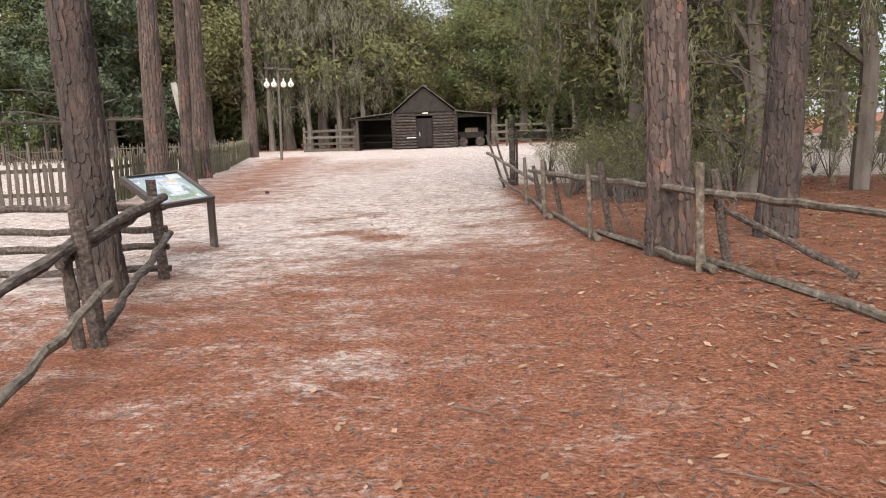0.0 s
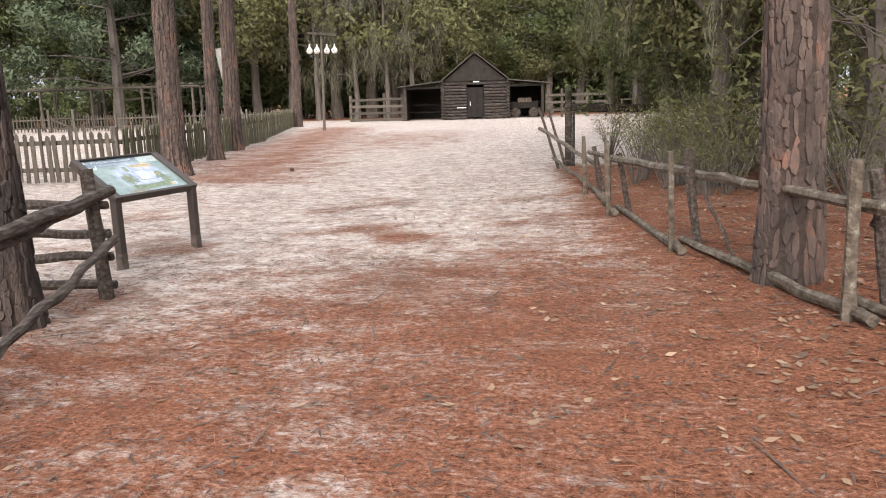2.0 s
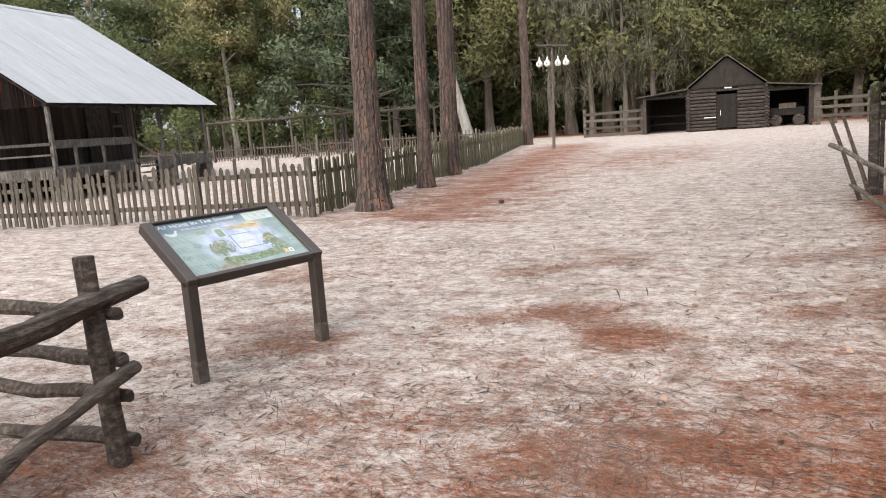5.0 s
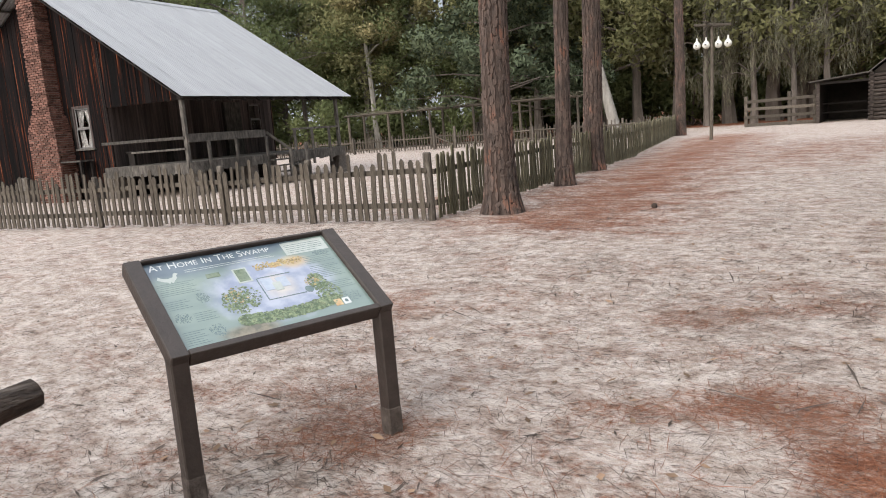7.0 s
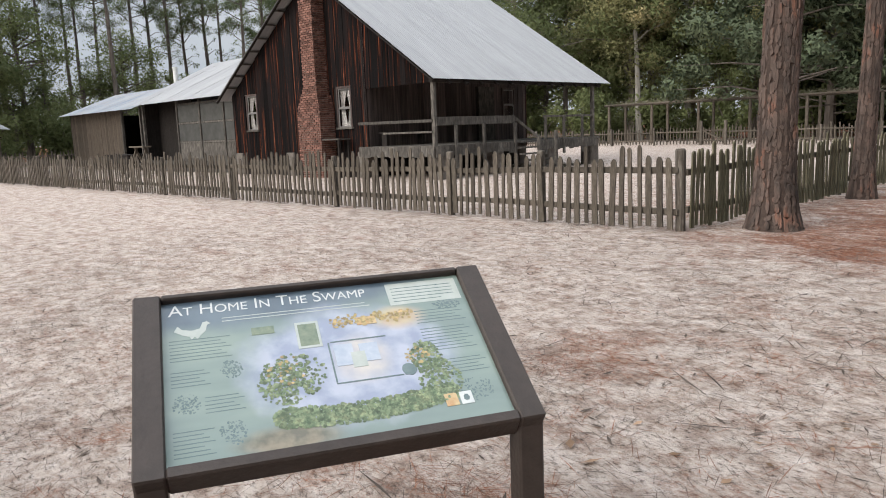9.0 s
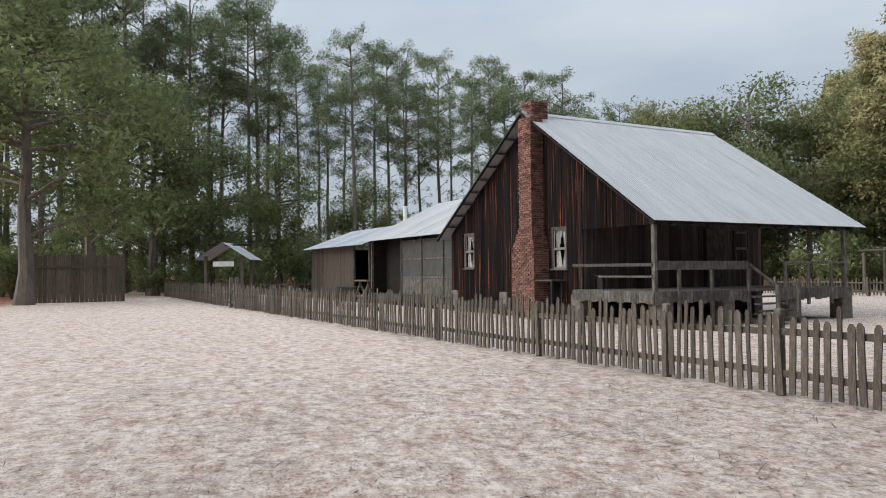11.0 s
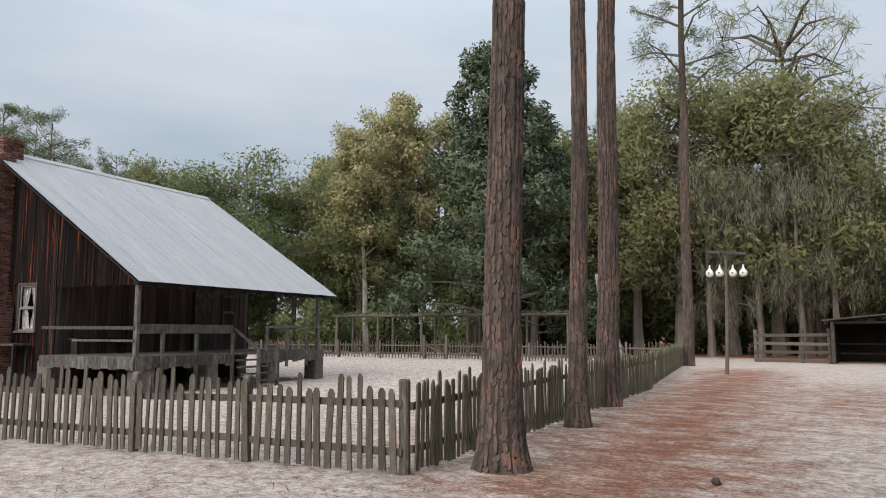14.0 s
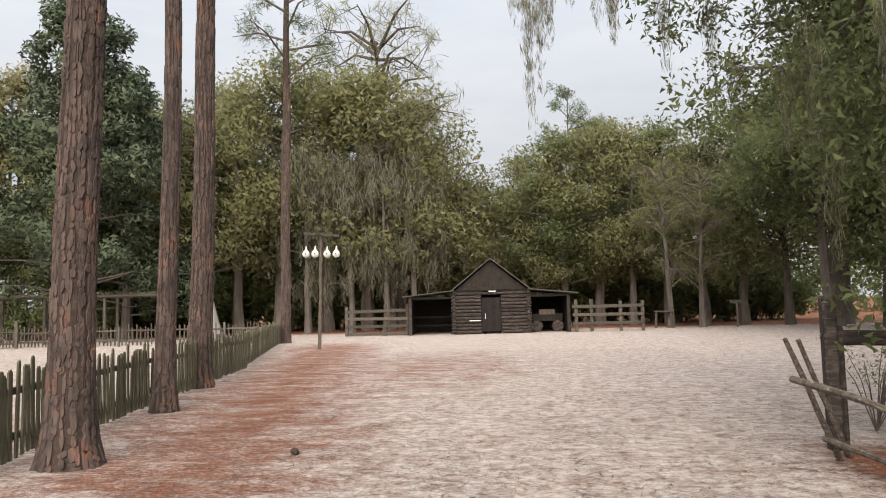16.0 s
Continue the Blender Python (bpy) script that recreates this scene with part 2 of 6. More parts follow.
def ground_material():
    """Pale sand under drifts of red pine needles and dark litter."""
    m = bpy.data.materials.new("sand_and_needles")
    m.use_nodes = True
    n, l = m.node_tree.nodes, m.node_tree.links
    b = n["Principled BSDF"]
    co = n.new("ShaderNodeTexCoord").outputs["Object"]

    def tex(scale, detail=5, stretch=(1, 1, 1), rough=0.6):
        mp = n.new("ShaderNodeMapping")
        mp.inputs["Scale"].default_value = stretch
        l.new(co, mp.inputs["Vector"])
        t = n.new("ShaderNodeTexNoise")
        t.inputs["Scale"].default_value = scale
        t.inputs["Detail"].default_value = detail
        t.inputs["Roughness"].default_value = rough
        l.new(mp.outputs["Vector"], t.inputs["Vector"])
        return t.outputs["Fac"]

    def ramp(fac, stops):
        r = n.new("ShaderNodeValToRGB")
        while len(r.color_ramp.elements) < len(stops):
            r.color_ramp.elements.new(0.5)
        for e, (p, c) in zip(r.color_ramp.elements, stops):
            e.position, e.color = p, (*c, 1)
        l.new(fac, r.inputs["Fac"])
        return r.outputs["Color"]

    def calc(op, a, c, clamp=False):
        k = n.new("ShaderNodeMath")
        k.operation, k.use_clamp = op, clamp
        for i, v in enumerate((a, c)):
            if isinstance(v, (int, float)):
                k.inputs[i].default_value = v
            else:
                l.new(v, k.inputs[i])
        return k.outputs[0]

    def mix(f, a, c):
        k = n.new("ShaderNodeMix")
        k.data_type = "RGBA"
        l.new(f, k.inputs[0])
        l.new(a, k.inputs[6])
        l.new(c, k.inputs[7])
        return k.outputs[2]

    att = n.new("ShaderNodeAttribute")
    att.attribute_name = "litter"
    sand = ramp(tex(6, 6, (1, 1, 1), 0.75), [(0.30, (0.20, 0.14, 0.11)), (0.42, (0.44, 0.35, 0.295)), (0.52, (0.58, 0.495, 0.435)), (0.68, (0.72, 0.64, 0.585))])
    needles = ramp(tex(38, 6, (1, 1, 1), 0.75), [(0.30, (0.060, 0.027, 0.018)), (0.43, (0.18, 0.066, 0.034)), (0.57, (0.31, 0.128, 0.073)), (0.72, (0.50, 0.30, 0.22))])
    patch = calc("ADD", calc("MULTIPLY", calc("SUBTRACT", tex(1.5, 8, (0.75, 1.25, 1), 0.72), 0.5), 1.55), calc("MULTIPLY", calc("SUBTRACT", tex(16, 6, (0.8, 1.25, 1), 0.85), 0.5), 1.8))
    cover = n.new("ShaderNodeMapRange")
    cover.interpolation_type = "SMOOTHSTEP"
    cover.inputs["From Min"].default_value, cover.inputs["From Max"].default_value = 0.30, 0.90
    l.new(calc("ADD", att.outputs["Fac"], patch), cover.inputs["Value"])
    col = mix(cover.outputs["Result"], sand, needles)
    dirt = ramp(tex(26, 6, (0.7, 1.5, 1), 0.85), [(0.36, (0.08, 0.055, 0.045)), (0.48, (1, 1, 1))])
    k = n.new("ShaderNodeMix")
    k.data_type, k.blend_type = "RGBA", "MULTIPLY"
    k.inputs[0].default_value = 0.85
    l.new(col, k.inputs[6])
    l.new(dirt, k.inputs[7])
    streak = ramp(tex(3.2, 7, (0.7, 1.35, 1), 0.78), [(0.37, (0.40, 0.30, 0.26)), (0.52, (1, 1, 1))])
    k2 = n.new("ShaderNodeMix")
    k2.data_type, k2.blend_type = "RGBA", "MULTIPLY"
    k2.inputs[0].default_value = 0.5
    l.new(k.outputs[2], k2.inputs[6])
    l.new(streak, k2.inputs[7])
    l.new(k2.outputs[2], b.inputs["Base Color"])
    b.inputs["Roughness"].default_value = 0.95
    b.inputs["Specular IOR Level"].default_value = 0.15
    bp = n.new("ShaderNodeBump")
    bp.inputs["Strength"].default_value = 0.85
    bp.inputs["Distance"].default_value = 0.03
    l.new(calc("ADD", tex(30, 5, (1, 1, 1), 0.8), calc("MULTIPLY", tex(5, 3), 1.2)), bp.inputs["Height"])
    l.new(bp.outputs["Normal"], b.inputs["Normal"])
    return m


M["ground"] = ground_material()


# ---- mesh helpers ----
class Shape:
    """Vertices and faces gathered for one mesh."""

    def __init__(self):
        self.v, self.f = [], []

    def add(self, vs, fs):
        k = len(self.v)
        self.v.extend(tuple(p) for p in vs)
        self.f.extend(tuple(i + k for i in f) for f in fs)
        return self

    def box(self, x0, x1, y0, y1, z0, z1, m=None, bev=0.0):
        """A block, its upright and level edges cut by bev."""
        if bev <= 0:
            vs = [Vector((x, y, z)) for z in (z0, z1) for x, y in ((x0, y0), (x1, y0), (x1, y1), (x0, y1))]
            fs = [(3, 2, 1, 0), (4, 5, 6, 7), (0, 1, 5, 4), (1, 2, 6, 5), (2, 3, 7, 6), (3, 0, 4, 7)]
        else:
            def ring(z, s):
                p = bev
                return [Vector(q + (z,)) for q in ((x0 + p, y0 + s), (x1 - p, y0 + s), (x1 - s, y0 + p), (x1 - s, y1 - p), (x1 - p, y1 - s), (x0 + p, y1 - s), (x0 + s, y1 - p), (x0 + s, y0 + p))]
            vs = ring(z0, 0) + ring(z1 - bev, 0) + ring(z1, bev * 0.7)
            fs = [tuple(range(7, -1, -1)), tuple(range(16, 24))]
            for r in (0, 8):
                fs += [(r + i, r + (i + 1) % 8, r + 8 + (i + 1) % 8, r + 8 + i) for i in range(8)]
        return self.add([m @ p for p in vs] if m else vs, fs)

    def beam(self, p, q, w, h, up=(0, 0, 1), bev=0.0):
        """A squared timber from p to q, w wide and h deep."""
        p, q = Vector(p), Vector(q)
        d = q - p
        y = d.normalized()
        x = y.cross(Vector(up))
        if x.length < 1e-4:
            x = Vector((1, 0, 0))
        x.normalize()
        z = x.cross(y)
        m = Matrix(((x.x, z.x, y.x, p.x), (x.y, z.y, y.y, p.y), (x.z, z.z, y.z, p.z), (0, 0, 0, 1)))
        return self.box(-w / 2, w / 2, -h / 2, h / 2, 0, d.length, m, bev)

    def tube(self, pts, radii, n=8, rough=0.0, rng=None, caps=True):
        """A round limb through the points, tapering along the radii."""
        pts = [Vector(p) for p in pts]
        vs, fs = [], []
        for i, p in enumerate(pts):
            d = (pts[min(i + 1, len(pts) - 1)] - pts[max(i - 1, 0)]).normalized()
            x = d.cross(Vector((0.13, 1, 0.07))).normalized()
            y = d.cross(x)
            for k in range(n):
                a = 2 * math.pi * k / n
                r = radii[i] * (1 + (rng.uniform(-rough, rough) if rng else 0))
                vs.append(p + x * math.cos(a) * r + y * math.sin(a) * r)
        for i in range(len(pts) - 1):
            fs += [(i * n + k, i * n + (k + 1) % n, (i + 1) * n + (k + 1) % n, (i + 1) * n + k) for k in range(n)]
        if caps:
            fs += [tuple(range(n - 1, -1, -1)), tuple(range((len(pts) - 1) * n, len(pts) * n))]
        return self.add(vs, fs)

    def mesh(self, name, mat):
        me = bpy.data.meshes.new(name)
        me.from_pydata(self.v, [], self.f)
        me.materials.append(M[mat])
        return me


def part(name, shape, mat, parent=None, label="", at=None):
    """One mesh object, under a thing or a part if one is given."""
    me = shape if isinstance(shape, bpy.types.Mesh) else shape.mesh(name, mat)
    ob = new(name, me)
    if parent:
        ob.parent = parent
    if at is not None:
        ob.matrix_basis = at
    return tagged(ob, label)


def thing(name, label, category, at=None, group="", kind=""):
    """An Empty at a thing's base."""
    ob = new(name)
    ob.empty_display_size = 0.2
    if at is not None:
        ob.matrix_basis = at
    return tagged(ob, label, category, group, kind)


def leaf_mesh(name, mat, centres, radii, count, size, seed, droop=0.0, flat=1.0, slim=0.5, corners=4):
    """Many small leaves scattered through the clumps of a crown, thickest near each clump's skin and turned to the light."""
    rng = np.random.default_rng(seed)
    centres, radii = np.array(centres, float), np.array(radii, float)
    w = radii ** 2
    pick = rng.choice(len(centres), count, p=w / w.sum())
    d = rng.normal(size=(count, 3))
    d /= np.linalg.norm(d, axis=1)[:, None]
    r = radii[pick] * rng.uniform(0.10, 1.25, count) ** 0.6
    p = centres[pick] + d * r[:, None] * np.array([1, 1, flat])
    a = rng.normal(size=(count, 3))
    a[:, 2] -= droop
    a /= np.linalg.norm(a, axis=1)[:, None]
    c = np.cross(a, rng.normal(size=(count, 3)))
    c /= np.linalg.norm(c, axis=1)[:, None]
    out = p - centres.mean(0)
    out /= np.linalg.norm(out, axis=1)[:, None] + 1e-6
    nrm = 0.6 * d + 0.45 * out + np.array([0, 0, 0.3]) + 0.3 * rng.normal(size=(count, 3))
    nrm /= np.linalg.norm(nrm, axis=1)[:, None]
    c *= np.where((np.cross(c, a) * nrm).sum(1) < 0, -1.0, 1.0)[:, None]
    s = size * rng.uniform(0.5, 1.4, count)[:, None]
    if corners == 3:
        v = np.stack([p - a * s, p + c * s * slim * 1.6, p + a * s], 1).reshape(-1, 3)
    else:
        v = np.stack([p - a * s, p + c * s * slim, p + a * s, p - c * s * slim], 1).reshape(-1, 3)
    me = bpy.data.meshes.new(name)
    me.vertices.add(count * corners)
    me.vertices.foreach_set("co", v.ravel())
    me.loops.add(count * corners)
    me.loops.foreach_set("vertex_index", np.arange(count * corners, dtype=np.int32))
    me.polygons.add(count)
    me.polygons.foreach_set("loop_start", np.arange(0, count * corners, corners, dtype=np.int32))
    me.polygons.foreach_set("use_smooth", np.ones(count, dtype=bool))
    me.update(calc_edges=True)
    me.normals_split_custom_set_from_vertices(np.repeat(nrm, corners, axis=0).tolist())
    me.materials.append(M[mat])
    return me


# ---- the ground ----
HOUSE = pose(-20.13, 19.26, 0, 0, 0, 103.5)
HINV = HOUSE.inverted()


def smooth(x, a, b):
    t = np.clip((x - a) / (b - a), 0, 1)
    return t * t * (3 - 2 * t)


def ground_z(x, y):
    """The lie of the land: level sand, a low bank beyond the rail fence."""
    x, y = np.asarray(x, float), np.asarray(y, float)
    edge = 2.9 - 0.13 * y
    bank = 0.13 * smooth(x - edge, -0.9, 1.4) * (1 - smooth(y, 13, 19))
    return bank + 0.012 * np.sin(x * 1.7 + 0.6 * y) * np.cos(y * 1.3 - 0.4 * x)


def drift_field(x, y):
    """Loose drifts, 0 to 1: needles swept together in ragged patches a metre or so wide."""
    f = np.sin(2.3 * x + 1.1 * y + 0.7 * np.sin(1.9 * y)) + np.sin(1.1 * x - 2.9 * y + 1.3 + 0.8 * np.sin(2.3 * x)) + 0.7 * np.sin(4.3 * x + 3.7 * y) + 0.6 * np.sin(5.1 * x - 6.3 * y + 0.5)
    return smooth(f, 0.3, 2.2)


def litter_amount(x, y):
    """How thickly pine needles lie: the woodland path, the strip under the pines, the wood's edge."""
    near = 1.0 - 0.70 * smooth(y - 0.9 * x, 4.6, 12.8)
    pale = 0.22 * np.exp(-((x + 0.25) / 1.3) ** 2 - ((y - 4.6) / 1.7) ** 2)
    right = 0.95 * smooth(x - (1.9 - 0.09 * y), -0.9, 0.5) * (1 - smooth(y, 17.0, 19.5))
    strip = 0.74 * np.exp(-(((x + 7.4 + 0.235 * (y - 16)) - 1.4) / 3.0) ** 2) * smooth(y, 13.0, 16.0) * (1 - smooth(y, 40, 50))
    drift = 0.60 * np.exp(-((x + 6.0) / 5.0) ** 2 - ((y - 29) / 11) ** 2)
    yard = 0.56 * np.exp(-((x + 9.5) / 3.5) ** 2 - ((y - 19) / 4.0) ** 2)
    wood = smooth(np.hypot(x + 12, y - 15), 62, 78) + smooth(y, 54, 60) + 0.9 * smooth(-y, 0, 6)
    sign = 0.30 * np.exp(-((x + 0.9) / 1.7) ** 2 - ((y - 10.0) / 1.3) ** 2) + 0.34 * np.exp(-((x + 2.6) / 1.6) ** 2 - ((y - 8.2) / 1.2) ** 2)
    return np.clip(np.maximum.reduce([near - pale, right, strip, yard, drift, wood, sign + 0.36 * drift_field(x, y) * smooth(-np.hypot(x + 1.5, y - 9.5), -6.5, -3.0), 0.16 + 0.12 * smooth(y, 13, 22)]), 0, 1)


def ground_sheet():
    k = np.linspace(-1, 1, 281)
    g = np.sign(k) * (30 * np.abs(k) + 1470 * np.abs(k) ** 7)
    gx, gy = np.meshgrid(g - 3, g + 16, indexing="ij")
    gz = ground_z(gx, gy)
    n = len(g)
    verts = np.stack([gx, gy, gz], -1).reshape(-1, 3)
    i = (np.arange(n - 1)[:, None] * n + np.arange(n - 1)[None, :]).ravel()
    faces = np.stack([i, i + n, i + n + 1, i + 1], 1)
    me = bpy.data.meshes.new("ground")
    me.from_pydata(verts.tolist(), [], faces.tolist())
    at = me.attributes.new("litter", "FLOAT", "POINT")
    at.data.foreach_set("value", litter_amount(verts[:, 0], verts[:, 1]).astype(np.float32))
    me.polygons.foreach_set("use_smooth", np.ones(len(me.polygons), dtype=bool))
    me.materials.append(M["ground"])
    return tagged(new("ground", me), "pale sandy ground with drifts of red pine needles", "ground", kind="structure")


ground_sheet()


# ---- trees near the path ----
def bark_trunk(name, label, x, y, r0, height, lean=(0, 0), crown=None, seed=1, flare=1.35, bark="bark"):
    """A tall pine: a furrowed core under overlapping plates of bark, with limbs and needle clumps high up."""
    rng = random.Random(seed)
    t = thing(name, label, "tree", pose(x, y, float(ground_z(x, y)) - 0.05, 0, 0, rng.uniform(0, 360)))
    t.matrix_basis = pose(x, y, float(ground_z(x, y)) - 0.05)

    def centre(z):
        return Vector((lean[0] * z + 0.02 * math.sin(z * 0.7 + seed), lean[1] * z + 0.02 * math.cos(z * 0.6 + seed), z))

    def radius(z):
        return r0 * (1 - 0.55 * z / height) * (1 + (flare - 1) * math.exp(-z / 0.36))

    zs = [0, 0.1, 0.25, 0.45, 0.8] + [0.8 + (height - 0.8) * i / 16 for i in range(1, 17)]
    core = Shape().tube([centre(z) for z in zs], [radius(z) * 0.95 for z in zs], 18, 0.03, rng)
    part("trunk", core, "bark_core", t)
    plates = Shape()
    top = min(height, 13)
    n = max(9, int(2 * math.pi * r0 / 0.058))
    for k in range(n):
        z = rng.uniform(-0.15, 0.1)
        sway, phase = rng.uniform(0.25, 0.55), rng.uniform(0, 6.28)
        while z < top:
            h = rng.choice((0.05, 0.08, 0.12, 0.17, 0.25)) * rng.uniform(0.8, 1.25) * (1 if z < 5 else 1.8)
            pitch = 2 * math.pi / n
            a = pitch * (k + sway * math.sin(z * 2.3 + phase) + rng.uniform(-0.2, 0.2))
            da = pitch * rng.uniform(0.36, 0.72)
            z0, z1 = z - 0.015, z + h + 0.015
            zm, skew = (z0 + z1) / 2, rng.uniform(-0.3, 0.3)
            proud = rng.uniform(-0.006, 0.014) * (r0 / 0.25)
            ring = []
            for q in range(8):
                u = 0.785 * q + rng.uniform(-0.25, 0.25)
                e = rng.uniform(0.75, 1.12)
                ring.append((a + da * (math.cos(u) * e + skew * math.sin(u)), zm + (z1 - z0) * 0.56 * math.sin(u) * e))
            vs = []
            for s, rr in ((1.0, 0.94), (0.80, 1.0)):
                for aa, zz in ring:
                    aa, zz = a + (aa - a) * s, zm + (zz - zm) * s
                    q = radius(max(zz, 0)) * rr + (proud if rr == 1.0 else 0)
                    c = centre(zz)
                    vs.append((c.x + math.cos(aa) * q, c.y + math.sin(aa) * q, zz))
            plates.add(vs, [tuple(range(8, 16))] + [(i, (i + 1) % 8, 8 + (i + 1) % 8, 8 + i) for i in range(8)])
            z += h
    part("bark", plates, bark, t, "plates of reddish brown bark")
    if crown:
        z0, z1, spread, count = crown
        cs, rs = [], []
        for i in range(count):
            limbs = Shape()
            z = z0 + (z1 - z0) * i / max(1, count - 1)
            a = i * 2.4 + seed
            ln = spread * rng.uniform(0.55, 1.0) * (1 - 0.5 * (z - z0) / (z1 - z0 + 0.01))
            p = centre(z)
            q = p + Vector((math.cos(a) * ln * 0.5, math.sin(a) * ln * 0.5, 0.25 * ln + rng.uniform(-0.3, 0.1)))
            e = p + Vector((math.cos(a) * ln, math.sin(a) * ln, 0.3 * ln + rng.uniform(-0.4, 0.3)))
            limbs.tube([p, q, e], [0.07, 0.045, 0.015], 6)
            for k in range(5):
                f = rng.uniform(0.45, 1.05)
                c = p + (e - p) * f + Vector((rng.uniform(-0.5, 0.5), rng.uniform(-0.5, 0.5), rng.uniform(-0.1, 0.5)))
                limbs.tube([p + (e - p) * max(0.2, f - 0.2), c], [0.02, 0.008], 4)
                cs.append(c)
                rs.append(rng.uniform(0.28, 0.55))
            part("limb", limbs, "trunk", t)
        part("crown", leaf_mesh("crown", "pine_leaf", cs, rs, 70 * len(cs), 0.15, seed, slim=0.10), "pine_leaf", t, "tufts of long green needles")
    return t


bark_trunk("pine_tree", "tall pine with plated red-brown bark by the fence corner", -7.55, 16.85, 0.238, 21, (0.022, 0.0), (12.5, 20, 3.0, 14), 3, 1.65)
bark_trunk("pine_tree", "slim tall pine with plated red-brown bark beside the fence", -8.72, 21.0, 0.165, 21, (0.018, 0.0), (12.0, 20, 2.6, 12), 4, 1.6)
bark_trunk("pine_tree", "tall pine with grey-brown plated bark beside the fence", -9.92, 24.6, 0.25, 22, (0.022, 0.004), (13.0, 21, 3.0, 13), 5, 1.5)
bark_trunk("pine_tree", "slender pine with high sparse limbs near the far fence end", -15.6, 45.2, 0.255, 23, (0.014, 0.0), (13.5, 22, 4.2, 18), 6, 1.3)
bark_trunk("pine_tree", "pine trunk with dark scaly bark behind the split-rail fence", -3.0, 6.55, 0.185, 17, (-0.012, 0.0), (11.0, 16, 2.5, 10), 7, 1.25, "dark_bark")
bark_trunk("pine_tree", "pine trunk with reddish bark behind the rail fence", 2.27, 8.0, 0.215, 18, (-0.02, 0.01), (11.0, 17, 2.5, 10), 8, 1.25)
bark_trunk("pine_tree", "dark leaning pine trunk behind the rail fence", 3.45, 8.45, 0.195, 16, (0.05, 0.0), (10.0, 15, 2.5, 10), 9, 1.2, "dark_bark")


bark_trunk("pine_tree", "dark slim trunk standing back in the wood", 3.7, 14.0, 0.19, 15, (0.01, 0.0), (9.0, 14, 2.5, 8), 12, 1.2, "dark_bark")


# ---- picket fences ----
def picket_mesh(i, mat="picket"):
    rng = random.Random(50 + i)
    w, h, d = rng.uniform(0.055, 0.09), rng.uniform(0.90, 1.10), 0.022
    tip = rng.uniform(0.03, 0.07)
    prof = [(-w / 2, 0), (w / 2, 0), (w / 2 + rng.uniform(-0.006, 0.006), h * 0.55), (w / 2, h - tip), (w * 0.18, h), (-w * 0.18, h - 0.005), (-w / 2, h - tip), (-w / 2 + rng.uniform(-0.006, 0.006), h * 0.5)]
    s = Shape()
    s.add([(x, -d / 2, z) for x, z in prof] + [(x, d / 2, z) for x, z in prof],
          [tuple(range(8)), tuple(range(15, 7, -1))] + [(k, k + 8, (k + 1) % 8 + 8, (k + 1) % 8) for k in range(8)])
    return s.mesh("picket", mat)


PICKETS = [picket_mesh(i) for i in range(9)]
MOSSY = [picket_mesh(i + 20, "mossy_picket") for i in range(9)]


def fence_post_mesh(h, w):
    s = Shape().box(-w / 2, w / 2, -w / 2, w / 2, -0.15, h, None, w * 0.22)
    return s.mesh("post", "post")


POSTS = [fence_post_mesh(1.08, 0.11), fence_post_mesh(1.02, 0.10), fence_post_mesh(1.12, 0.12)]


def picket_fence(label, p, q, step=0.148, posts=None, outside=1, seed=0, pale=None):
    """A picket fence from p to q: posts, two rails nailed to them, and uneven pickets outside the rails."""
    rng = random.Random(seed)
    p, q = Vector((*p, 0)), Vector((*q, 0))
    d = q - p
    ln, ang = d.length, math.degrees(math.atan2(d.y, d.x))
    t = thing("picket_fence", label, "fence", pose(p.x, p.y, 0, 0, 0, ang), "yard fences")
    posts = posts or [i * ln / round(ln / 2.9) for i in range(round(ln / 2.9) + 1)]
    for s in posts:
        part("post", POSTS[rng.randrange(3)], "post", t, at=pose(s, 0, 0, rng.uniform(-2, 2), rng.uniform(-2, 2), rng.uniform(-8, 8)))
    for z in (0.27, 0.78):
        for a, b in zip(posts[:-1], posts[1:]):
            r = Shape().beam((a, 0.075 * outside, z + rng.uniform(-0.03, 0.03)), (b, 0.075 * outside, z + rng.uniform(-0.03, 0.03)), 0.045, 0.085, bev=0.008)
            part("rail", r, "picket", t)
    s = step * 0.6
    while s < ln - 0.05:
        part("picket", (pale or PICKETS)[rng.randrange(9)], "picket", t,
             at=pose(s, 0.115 * outside, rng.uniform(0.02, 0.07), rng.uniform(-1.5, 1.5), rng.uniform(-2.2, 2.2), rng.uniform(-4, 4)))
        s += step * rng.uniform(0.82, 1.18)
    return t


def yard(a, b):
    w = HOUSE @ Vector((a, b, 0))
    return (w.x, w.y)


CORNER = (-8.2, 15.82)
picket_fence("weathered grey picket fence along the front of the yard", CORNER, yard(-6.55, 19.5), posts=[0, 2.25, 4.15, 7.3, 11.2, 14.7, 18.2, 22.2, 24.4, 27.5, 30.6], outside=1, seed=1)
picket_fence("weathered grey picket fence beyond the small gate", yard(-6.55, 20.7), yard(-6.6, 41.5), outside=1, seed=2)
picket_fence("mossy grey picket fence beside the tall pines", CORNER, (-11.05, 29.5), step=0.125, outside=-1, seed=3, pale=MOSSY)
picket_fence("greyish green picket fence towards the log barn", (-11.2, 29.6), (-16.0, 45.3), step=0.13, outside=-1, seed=4, pale=MOSSY)
picket_fence("grey picket fence across the back of the yard", (-16.0, 45.4), yard(27.5, 3.9), step=0.21, outside=-1, seed=5)
picket_fence("grey picket fence behind the swept yard", yard(27.5, 5.4), yard(27.5, 30), step=0.21, outside=-1, seed=6)
